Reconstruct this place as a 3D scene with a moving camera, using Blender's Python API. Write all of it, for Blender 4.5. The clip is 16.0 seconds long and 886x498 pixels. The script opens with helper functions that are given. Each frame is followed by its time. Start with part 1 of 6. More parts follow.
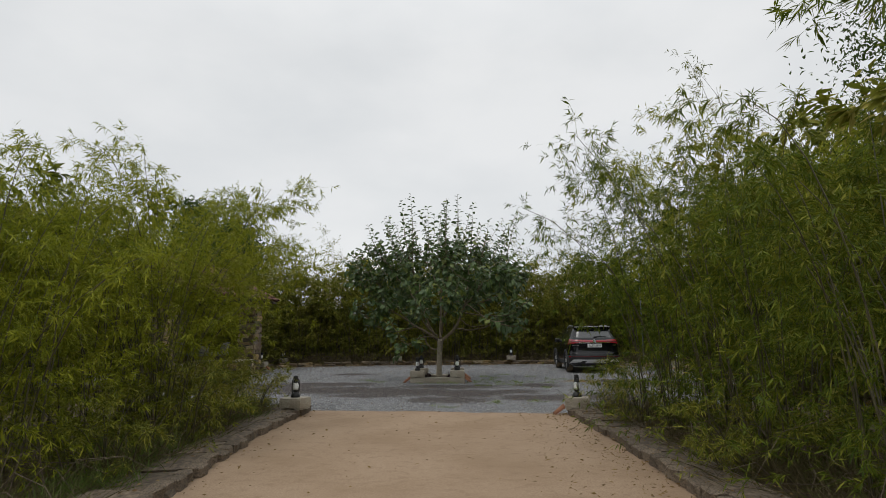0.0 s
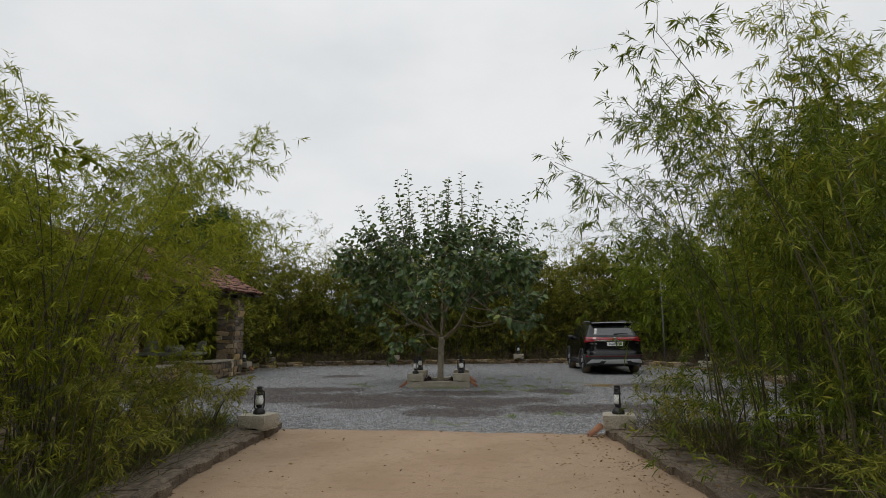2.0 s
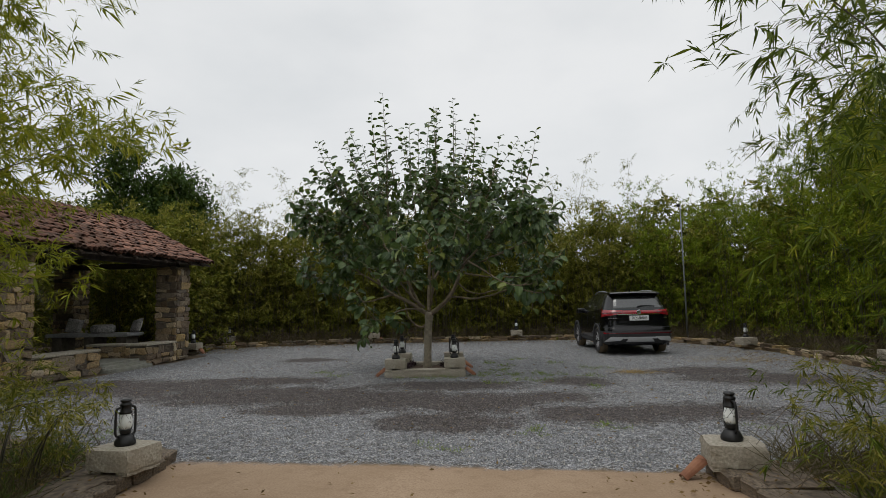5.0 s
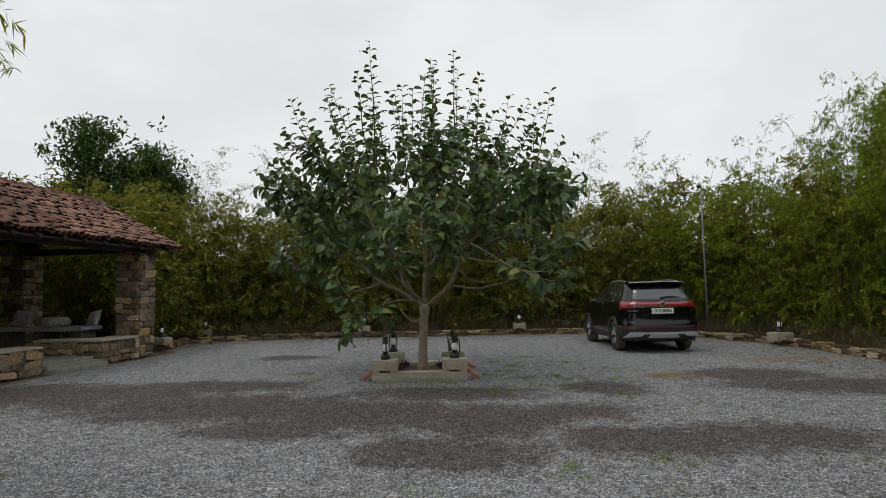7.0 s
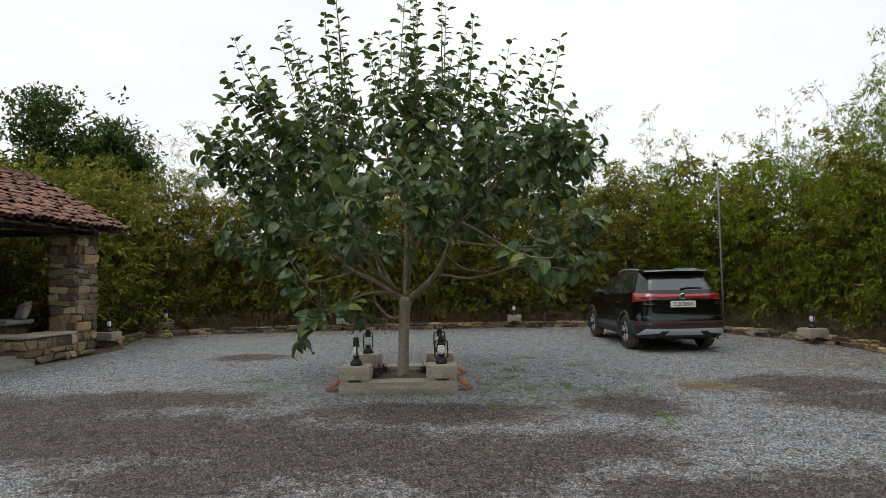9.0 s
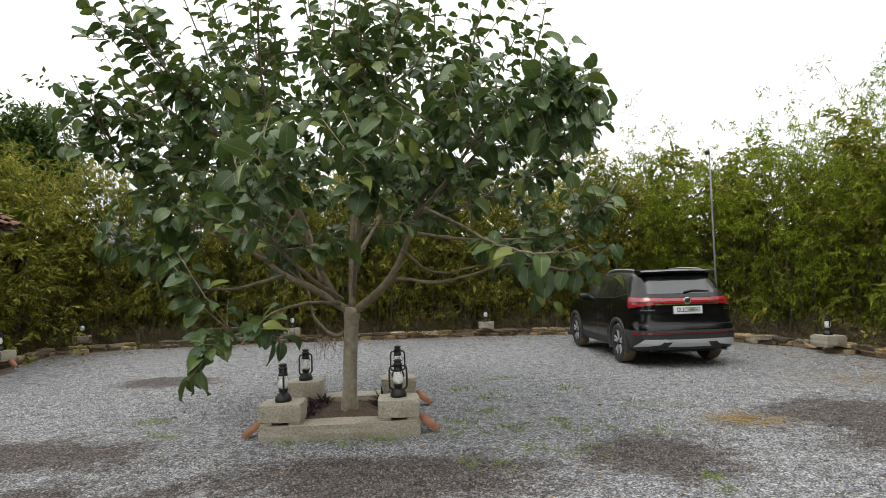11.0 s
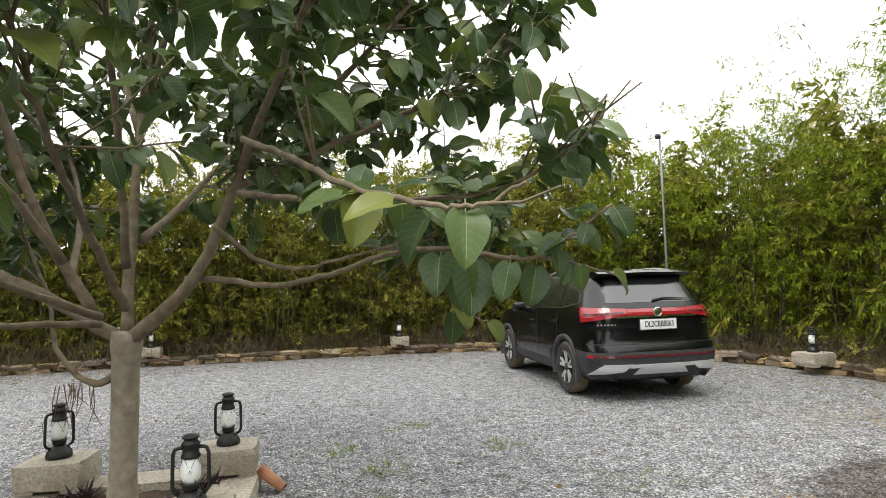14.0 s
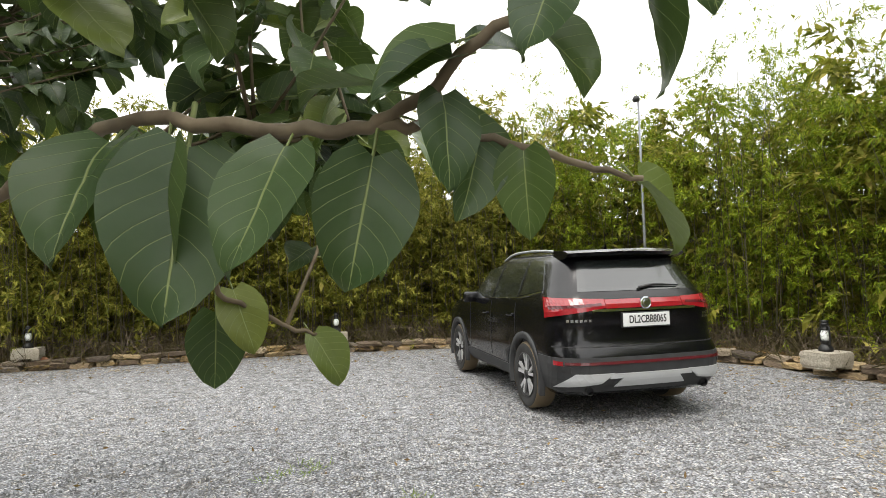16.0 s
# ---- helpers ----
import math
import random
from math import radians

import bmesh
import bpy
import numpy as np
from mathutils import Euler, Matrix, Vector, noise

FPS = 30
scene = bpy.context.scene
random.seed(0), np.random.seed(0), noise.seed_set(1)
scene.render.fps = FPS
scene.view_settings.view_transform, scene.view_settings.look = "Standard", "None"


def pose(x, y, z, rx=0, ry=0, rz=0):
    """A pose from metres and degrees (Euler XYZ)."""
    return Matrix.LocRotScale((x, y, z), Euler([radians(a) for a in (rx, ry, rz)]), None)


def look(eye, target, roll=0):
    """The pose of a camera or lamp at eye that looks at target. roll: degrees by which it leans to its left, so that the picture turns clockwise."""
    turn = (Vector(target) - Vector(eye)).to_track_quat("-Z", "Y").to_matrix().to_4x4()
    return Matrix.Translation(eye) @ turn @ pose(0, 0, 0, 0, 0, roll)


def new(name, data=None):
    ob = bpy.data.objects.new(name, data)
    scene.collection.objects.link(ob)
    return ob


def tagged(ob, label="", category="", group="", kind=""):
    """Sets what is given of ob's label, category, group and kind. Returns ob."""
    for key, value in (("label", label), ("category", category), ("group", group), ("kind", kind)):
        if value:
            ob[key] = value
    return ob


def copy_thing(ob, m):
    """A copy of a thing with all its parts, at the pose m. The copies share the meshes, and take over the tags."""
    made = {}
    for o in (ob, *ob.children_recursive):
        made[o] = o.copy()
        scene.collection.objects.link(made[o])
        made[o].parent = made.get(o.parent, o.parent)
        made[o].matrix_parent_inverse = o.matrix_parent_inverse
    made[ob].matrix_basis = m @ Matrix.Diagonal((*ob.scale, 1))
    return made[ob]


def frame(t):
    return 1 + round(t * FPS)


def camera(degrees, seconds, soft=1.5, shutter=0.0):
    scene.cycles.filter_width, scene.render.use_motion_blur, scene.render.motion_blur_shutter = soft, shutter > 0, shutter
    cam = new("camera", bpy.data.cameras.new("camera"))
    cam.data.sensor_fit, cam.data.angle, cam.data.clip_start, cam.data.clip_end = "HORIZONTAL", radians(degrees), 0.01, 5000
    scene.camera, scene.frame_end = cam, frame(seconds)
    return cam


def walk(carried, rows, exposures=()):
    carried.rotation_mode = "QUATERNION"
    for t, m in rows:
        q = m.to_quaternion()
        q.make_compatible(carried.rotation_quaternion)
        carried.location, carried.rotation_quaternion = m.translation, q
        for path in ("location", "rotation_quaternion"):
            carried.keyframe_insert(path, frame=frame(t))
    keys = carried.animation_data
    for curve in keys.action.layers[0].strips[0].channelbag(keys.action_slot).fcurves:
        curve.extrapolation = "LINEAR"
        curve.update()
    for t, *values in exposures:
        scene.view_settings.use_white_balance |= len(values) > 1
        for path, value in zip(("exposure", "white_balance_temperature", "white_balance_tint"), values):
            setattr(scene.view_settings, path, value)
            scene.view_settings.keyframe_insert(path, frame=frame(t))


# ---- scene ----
cam = camera(74.6, 16.0, soft=0.85)
PATH = [
    (0, (1.454, 0.134, 1.463), (1.165, 2.092, 1.751), -0.7),
    (0.5, (1.362, 0.72, 1.469), (1.076, 2.68, 1.751), -0.8),
    (1, (1.283, 1.267, 1.477), (0.993, 3.226, 1.757), -0.7),
    (1.5, (1.184, 1.896, 1.492), (0.895, 3.856, 1.763), -0.8),
    (2, (1.064, 2.455, 1.524), (0.774, 4.416, 1.796), -0.8),
    (2.5, (0.988, 3.068, 1.514), (0.707, 5.03, 1.786), -0.9),
    (3, (0.894, 3.613, 1.495), (0.614, 5.576, 1.757), -0.9),
    (3.5, (0.863, 4.222, 1.484), (0.594, 6.188, 1.734), -1.0),
    (4, (0.794, 4.811, 1.477), (0.528, 6.778, 1.718), -1.1),
    (4.2, (0.722, 5.062, 1.501), (0.463, 7.032, 1.728), -1.1),
    (6.3, (0.252, 7.242, 1.495), (0.02, 9.222, 1.654), -1.4),
    (6.5, (0.217, 7.437, 1.498), (-0.015, 9.418, 1.656), -1.3),
    (7, (0.194, 7.847, 1.497), (-0.031, 9.829, 1.647), -1.2),
    (7.5, (0.193, 8.35, 1.504), (-0.029, 10.332, 1.649), -1.3),
    (8, (0.157, 8.837, 1.511), (-0.062, 10.82, 1.643), -1.3),
    (8.5, (0.108, 9.368, 1.529), (-0.087, 11.356, 1.641), -1.2),
    (8.7, (0.08, 9.539, 1.548), (-0.114, 11.527, 1.653), -1.1),
    (10.8, (-0.041, 11.657, 1.544), (-0.139, 13.651, 1.658), -1.5),
    (11, (-0.051, 11.866, 1.571), (-0.127, 13.862, 1.682), -1.6),
    (11.5, (-0.072, 12.427, 1.557), (-0.119, 14.423, 1.666), -1.5),
    (12, (-0.045, 12.886, 1.531), (-0.004, 14.882, 1.647), -1.6),
    (12.5, (-0.006, 13.447, 1.534), (0.104, 15.44, 1.65), -1.5),
    (13, (0.078, 13.896, 1.517), (0.212, 15.887, 1.642), -1.6),
    (13.5, (0.24, 14.359, 1.53), (0.407, 16.348, 1.66), -1.8),
    (14, (0.319, 14.766, 1.521), (0.499, 16.754, 1.652), -1.7),
    (14.5, (0.441, 15.256, 1.52), (0.639, 17.242, 1.645), -1.7),
    (15, (0.59, 15.768, 1.489), (0.796, 17.754, 1.602), -1.7),
    (15.5, (0.768, 16.262, 1.472), (0.998, 18.246, 1.57), -1.65),
    (16, (0.979, 16.672, 1.436), (1.264, 18.649, 1.532), -1.75),
]
SKY_LEVEL = 0.78
# stops, white balance in kelvin, tint
EXPOSURES = [(0.0, 0.05, 6550, 10), (4.0, 0.05, 6550, 10), (7.0, 0.12, 6550, 10), (8.5, 0.32, 6550, 10), (11.0, 1.07, 6650, 10), (12.5, 1.37, 6750, 10), (14.5, 1.63, 6800, 10), (16.0, 1.68, 6850, 10)]
walk(cam, [(t, look(eye, target, roll)) for t, eye, target, roll in PATH], EXPOSURES)

# ---- overcast sky and soft sun ----
world = bpy.data.worlds.new("overcast_sky")
scene.world = world
world.use_nodes = True
wn, wl = world.node_tree.nodes, world.node_tree.links
wn.clear()
sky = wn.new("ShaderNodeTexSky")
sky.sky_type = "NISHITA"
sky.sun_disc = False
sky.sun_elevation = radians(55)
sky.sun_rotation = radians(200)
dim = wn.new("ShaderNodeMix")
dim.data_type = "RGBA"
dim.blend_type = "MULTIPLY"
dim.inputs[0].default_value = 1.0
dim.inputs[7].default_value = (0.1, 0.1, 0.1, 1)
wl.new(sky.outputs[0], dim.inputs[6])
wcoord = wn.new("ShaderNodeTexCoord")
wstretch = wn.new("ShaderNodeMapping")
wstretch.inputs["Scale"].default_value = (1.6, 1.6, 3.2)
wl.new(wcoord.outputs["Generated"], wstretch.inputs[0])
cloud = wn.new("ShaderNodeTexNoise")
cloud.inputs["Scale"].default_value = 1.5
cloud.inputs["Detail"].default_value = 5
wl.new(wstretch.outputs[0], cloud.inputs["Vector"])
cramp = wn.new("ShaderNodeValToRGB")
cramp.color_ramp.elements[0].position, cramp.color_ramp.elements[1].position = 0.3, 0.62
cramp.color_ramp.elements[0].color = (0.68, 0.705, 0.722, 1)
cramp.color_ramp.elements[1].color = (0.81, 0.822, 0.828, 1)
wl.new(cloud.outputs[0], cramp.inputs[0])
veil = wn.new("ShaderNodeMix")
veil.data_type = "RGBA"
veil.inputs[0].default_value = 0.93
wl.new(dim.outputs[2], veil.inputs[6])
wl.new(cramp.outputs[0], veil.inputs[7])
wback = wn.new("ShaderNodeBackground")
wsep = wn.new("ShaderNodeSeparateXYZ")
wl.new(wcoord.outputs["Generated"], wsep.inputs[0])
zenith = wn.new("ShaderNodeMapRange")
zenith.inputs["From Min"].default_value, zenith.inputs["From Max"].default_value = 0.45, 1.0
zenith.inputs["To Min"].default_value, zenith.inputs["To Max"].default_value = SKY_LEVEL / 0.78, SKY_LEVEL / 0.78 * 1.5
wl.new(wsep.outputs[2], zenith.inputs["Value"])
wl.new(zenith.outputs[0], wback.inputs[1])
wl.new(veil.outputs[2], wback.inputs[0])
wout = wn.new("ShaderNodeOutputWorld")
wl.new(wback.outputs[0], wout.inputs[0])

sun = new("sun", bpy.data.lights.new("sun", "SUN"))
sun.data.energy = 0.55
sun.data.angle = radians(25)
sun.data.color = (1.0, 0.97, 0.92)
sun.matrix_world = look((0, 0, 0), (0.25, 0.45, -0.9))

# ---- materials ----
def node_mat(name):
    m = bpy.data.materials.new(name)
    m.use_nodes = True
    n, l = m.node_tree.nodes, m.node_tree.links
    b = n["Principled BSDF"]
    return m, n, l, b


def ramp(n, l, src, stops):
    r = n.new("ShaderNodeValToRGB")
    els = r.color_ramp.elements
    els[0].position, els[0].color = stops[0][0], (*stops[0][1], 1)
    els[1].position, els[1].color = stops[-1][0], (*stops[-1][1], 1)
    for p, c in stops[1:-1]:
        e = els.new(p)
        e.color = (*c, 1)
    l.new(src, r.inputs[0])
    return r.outputs[0]


def tex(n, l, scale, detail=4, vec=None, kind="noise"):
    t = n.new("ShaderNodeTexNoise" if kind == "noise" else "ShaderNodeTexVoronoi")
    t.inputs["Scale"].default_value = scale
    if kind == "noise":
        t.inputs["Detail"].default_value = detail
    if vec is None:
        c = n.new("ShaderNodeTexCoord")
        vec = c.outputs["Object"]
    l.new(vec, t.inputs["Vector"])
    return t


def mixc(n, l, fac, a, b, blend="MIX"):
    m = n.new("ShaderNodeMix")
    m.data_type = "RGBA"
    m.blend_type = blend
    for sock, v in ((m.inputs[0], fac), (m.inputs[6], a), (m.inputs[7], b)):
        if isinstance(v, (int, float)):
            sock.default_value = v
        elif isinstance(v, tuple):
            sock.default_value = (*v, 1)
        else:
            l.new(v, sock)
    return m.outputs[2]


def math_node(n, l, op, a, b=0.0, clamp=False):
    m = n.new("ShaderNodeMath")
    m.operation = op
    m.use_clamp = clamp
    for sock, v in ((m.inputs[0], a), (m.inputs[1], b)):
        if isinstance(v, (int, float)):
            sock.default_value = v
        else:
            l.new(v, sock)
    return m.outputs[0]


def bump(n, l, b, height, strength=0.4, dist=0.01):
    bp = n.new("ShaderNodeBump")
    bp.inputs["Strength"].default_value = strength
    bp.inputs["Distance"].default_value = dist
    l.new(height, bp.inputs["Height"])
    l.new(bp.outputs[0], b.inputs["Normal"])


def surface(name, dark, light, scale, rough=0.8, relief=0.4, dist=0.01, stain=None, stain_scale=1.2, metal=0.0, vary=0.0):
    """A two-scale surface: grain between dark and light, larger stains, relief, and a shift from piece to piece."""
    m, n, l, b = node_mat(name)
    g = tex(n, l, scale, 6)
    col = ramp(n, l, g.outputs[0], [(0.3, dark), (0.7, light)])
    if stain:
        s = tex(n, l, stain_scale, 4)
        f = ramp(n, l, s.outputs[0], [(0.45, (0, 0, 0)), (0.68, (1, 1, 1))])
        col = mixc(n, l, f, col, mixc(n, l, 0.5, col, stain))
    if vary:
        oi = n.new("ShaderNodeObjectInfo")
        v = math_node(n, l, "MULTIPLY_ADD", oi.outputs["Random"], vary)
        v.node.inputs[2].default_value = 1 - vary / 2
        hsv = n.new("ShaderNodeHueSaturation")
        l.new(v, hsv.inputs["Value"])
        l.new(col, hsv.inputs["Color"])
        col = hsv.outputs[0]
    l.new(col, b.inputs["Base Color"])
    b.inputs["Roughness"].default_value = rough
    b.inputs["Metallic"].default_value = metal
    bump(n, l, b, g.outputs[0], relief, dist)
    return m


def plain(name, color, rough=0.5, metal=0.0, coat=0.0, grime=0.15, scale=9.0):
    """A painted or moulded surface with faint dust."""
    m, n, l, b = node_mat(name)
    t = tex(n, l, scale, 5)
    dusty = tuple(min(1, c * (1 - grime) + 0.35 * grime) for c in color)
    l.new(ramp(n, l, t.outputs[0], [(0.35, color), (0.75, dusty)]), b.inputs["Base Color"])
    l.new(math_node(n, l, "MULTIPLY_ADD", t.outputs[0], 0.2), b.inputs["Roughness"])
    b.inputs["Roughness"].links[0].from_node.inputs[2].default_value = max(0.0, rough - 0.1)
    b.inputs["Metallic"].default_value = metal
    b.inputs["Coat Weight"].default_value = coat
    b.inputs["Coat Roughness"].default_value = 0.08
    return m


def leaf_mat(name, stops, rough=0.45, through_light=0.3):
    """Foliage: colour by leaf, some light let through."""
    m, n, l, b = node_mat(name)
    geo = n.new("ShaderNodeNewGeometry")
    oi = n.new("ShaderNodeObjectInfo")
    big = tex(n, l, 0.9, 2)
    f = math_node(n, l, "MULTIPLY_ADD", geo.outputs["Random Per Island"], 0.55)
    l.new(math_node(n, l, "MULTIPLY", big.outputs[0], 0.3), f.node.inputs[2])
    f2 = math_node(n, l, "MULTIPLY_ADD", oi.outputs["Random"], 0.25)
    l.new(f, f2.node.inputs[2])
    col = ramp(n, l, f2, stops)
    l.new(col, b.inputs["Base Color"])
    b.inputs["Roughness"].default_value = rough
    b.inputs["Specular IOR Level"].default_value = 0.16
    tr = n.new("ShaderNodeBsdfTranslucent")
    l.new(mixc(n, l, 0.5, col, (0.16, 0.22, 0.03)), tr.inputs[0])
    mx = n.new("ShaderNodeMixShader")
    mx.inputs[0].default_value = through_light
    l.new(b.outputs[0], mx.inputs[1])
    l.new(tr.outputs[0], mx.inputs[2])
    l.new(mx.outputs[0], n["Material Output"].inputs[0])
    return m


def ground_mat():
    m, n, l, b = node_mat("ground_surface")
    co = n.new("ShaderNodeTexCoord").outputs["Object"]

    def attr(key):
        a = n.new("ShaderNodeAttribute")
        a.attribute_name = key
        return a.outputs["Fac"]
    edge = tex(n, l, 2.2, 6, co).outputs[0]
    fine = tex(n, l, 14, 5, co).outputs[0]

    def mask(key, soft=0.12, amp=0.5):
        v = math_node(n, l, "MULTIPLY_ADD", edge, amp)
        l.new(attr(key), v.node.inputs[2])
        w = math_node(n, l, "MULTIPLY_ADD", fine, amp * 0.7)
        l.new(v, w.node.inputs[2])
        return ramp(n, l, w, [(0.5 + amp * 0.85 - soft, (0, 0, 0)), (0.5 + amp * 0.85 + soft, (1, 1, 1))])
    # soil with dry litter
    soil = ramp(n, l, tex(n, l, 9, 6, co).outputs[0], [(0.3, (0.045, 0.034, 0.024)), (0.55, (0.11, 0.08, 0.05)), (0.75, (0.2, 0.15, 0.085))])
    # sandy drive
    sgrain = tex(n, l, 60, 6, co).outputs[0]
    sand = ramp(n, l, sgrain, [(0.25, (0.27, 0.185, 0.12)), (0.6, (0.38, 0.275, 0.185)), (0.85, (0.47, 0.365, 0.26))])
    sand = mixc(n, l, ramp(n, l, tex(n, l, 0.8, 5, co).outputs[0], [(0.38, (0, 0, 0)), (0.66, (0.75, 0.75, 0.75))]), sand, (0.27, 0.185, 0.115))
    sand = mixc(n, l, ramp(n, l, tex(n, l, 7, 6, co).outputs[0], [(0.52, (0, 0, 0)), (0.72, (0.5, 0.5, 0.5))]), sand, (0.235, 0.16, 0.1))
    # crushed grey stone
    v1 = tex(n, l, 55, vec=co, kind="vor")
    hs = n.new("ShaderNodeSeparateColor")
    l.new(v1.outputs["Color"], hs.inputs[0])
    grav = ramp(n, l, hs.outputs[0], [(0.0, (0.14, 0.147, 0.162)), (0.45, (0.27, 0.28, 0.30)), (0.8, (0.41, 0.42, 0.435)), (1.0, (0.6, 0.59, 0.57))])
    gap = ramp(n, l, v1.outputs["Distance"], [(0.3, (1, 1, 1)), (0.75, (0.35, 0.33, 0.3))])
    grav = mixc(n, l, 1.0, grav, gap, "MULTIPLY")
    mott = ramp(n, l, tex(n, l, 8, 7, co).outputs[0], [(0.32, (0.55, 0.53, 0.5)), (0.5, (0.95, 0.95, 0.95)), (0.7, (1.16, 1.16, 1.18))])
    grav = mixc(n, l, 1.0, grav, mott, "MULTIPLY")
    speck = ramp(n, l, tex(n, l, 26, vec=co, kind="vor").outputs["Color"], [(0.93, (0, 0, 0)), (0.96, (0.55, 0.55, 0.55))])
    grav = mixc(n, l, speck, grav, (0.66, 0.65, 0.62))
    wet = math_node(n, l, "MULTIPLY_ADD", tex(n, l, 2.2, 6, co).outputs[0], 1.1)
    l.new(attr("damp"), wet.node.inputs[2])
    wet = math_node(n, l, "ADD", wet, math_node(n, l, "MULTIPLY", tex(n, l, 17, 3, co).outputs[0], 1.0))
    damp = ramp(n, l, math_node(n, l, "MULTIPLY", wet, 0.5), [(0.6, (0, 0, 0)), (0.8, (1, 1, 1))])
    grav = mixc(n, l, damp, grav, mixc(n, l, 1.0, grav, (0.40, 0.345, 0.32), "MULTIPLY"))
    straw = ramp(n, l, tex(n, l, 30, 6, co).outputs[0], [(0.3, (0.12, 0.085, 0.045)), (0.7, (0.32, 0.225, 0.11))])
    col = mixc(n, l, mask("sand", 0.1, 0.35), soil, sand)
    col = mixc(n, l, mask("gravel", 0.07, 0.4), col, grav)
    col = mixc(n, l, math_node(n, l, "MULTIPLY", mask("straw", 0.22, 1.0), 0.7), col, straw)
    l.new(col, b.inputs["Base Color"])
    b.inputs["Roughness"].default_value = 0.92
    b.inputs["Specular IOR Level"].default_value = 0.25
    h = math_node(n, l, "SUBTRACT", math_node(n, l, "MULTIPLY", sgrain, 0.25), math_node(n, l, "MULTIPLY", math_node(n, l, "MULTIPLY", v1.outputs["Distance"], 0.9), mask("gravel")))
    bump(n, l, b, h, 0.9, 0.012)
    return m


M_GROUND = ground_mat()
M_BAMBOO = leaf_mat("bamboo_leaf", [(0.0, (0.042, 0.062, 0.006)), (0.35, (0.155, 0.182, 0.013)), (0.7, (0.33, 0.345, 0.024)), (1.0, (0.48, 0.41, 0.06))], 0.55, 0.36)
# deeper green, darkened further: the right side's shade is put into the leaf colour
M_BAMBOO_SHADED = leaf_mat("bamboo_leaf_deep_shaded", [(0.0, (0.011, 0.022, 0.003)), (0.35, (0.042, 0.070, 0.007)), (0.7, (0.135, 0.172, 0.013)), (1.0, (0.34, 0.31, 0.045))], 0.55, 0.32)
M_BAMBOO_GREEN = leaf_mat("bamboo_leaf_fresh", [(0.0, (0.030, 0.058, 0.005)), (0.35, (0.112, 0.172, 0.011)), (0.7, (0.285, 0.35, 0.020)), (1.0, (0.47, 0.44, 0.05))], 0.55, 0.32)
M_BAMBOO_FAR = leaf_mat("bamboo_leaf_dry", [(0.0, (0.024, 0.034, 0.006)), (0.35, (0.105, 0.116, 0.015)), (0.7, (0.265, 0.255, 0.036)), (1.0, (0.45, 0.36, 0.11))], 0.6, 0.3)
M_DARKLEAF = leaf_mat("tree_leaf_dark", [(0.0, (0.018, 0.035, 0.010)), (0.6, (0.040, 0.075, 0.016)), (1.0, (0.08, 0.12, 0.03))], 0.5, 0.2)
M_GRASS = leaf_mat("grass_blade", [(0.0, (0.05, 0.09, 0.015)), (0.6, (0.10, 0.16, 0.03)), (1.0, (0.22, 0.21, 0.08))], 0.6, 0.3)
M_DRYGRASS = leaf_mat("dry_grass_blade", [(0.0, (0.055, 0.045, 0.024)), (0.6, (0.115, 0.09, 0.048)), (1.0, (0.24, 0.19, 0.11))], 0.7, 0.2)
M_WEED = leaf_mat("weed_leaf", [(0.0, (0.10, 0.17, 0.03)), (0.6, (0.2, 0.29, 0.06)), (1.0, (0.34, 0.34, 0.12))], 0.6, 0.35)
M_PURPLE = leaf_mat("purple_leaf", [(0.0, (0.016, 0.008, 0.014)), (1.0, (0.06, 0.025, 0.045))], 0.5, 0.1)
M_CULM = surface("bamboo_culm", (0.03, 0.028, 0.014), (0.11, 0.095, 0.045), 3, 0.5, 0.1, 0.002, (0.08, 0.06, 0.03))
M_DRYSTEM = surface("dry_stem", (0.05, 0.037, 0.025), (0.17, 0.13, 0.085), 12, 0.85, 0.2, 0.002)
M_TWIG = surface("dry_twig", (0.09, 0.06, 0.035), (0.2, 0.15, 0.09), 20, 0.8, 0.2, 0.002)
M_LIMB = surface("brown_limb_bark", (0.105, 0.08, 0.05), (0.235, 0.185, 0.12), 14, 0.78, 0.5, 0.004, (0.12, 0.11, 0.07), 5)
M_BARK = surface("smooth_bark", (0.19, 0.16, 0.115), (0.38, 0.33, 0.25), 14, 0.75, 0.5, 0.004, (0.22, 0.21, 0.15), 5)
M_STONE = surface("dressed_stone", (0.25, 0.22, 0.17), (0.47, 0.43, 0.35), 42, 0.88, 0.8, 0.008, (0.25, 0.21, 0.15), 3.5, vary=0.25)
M_KERB = surface("kerb_stone", (0.062, 0.047, 0.034), (0.215, 0.165, 0.115), 9, 0.9, 0.7, 0.012, (0.09, 0.07, 0.045), 1.6, vary=0.5)


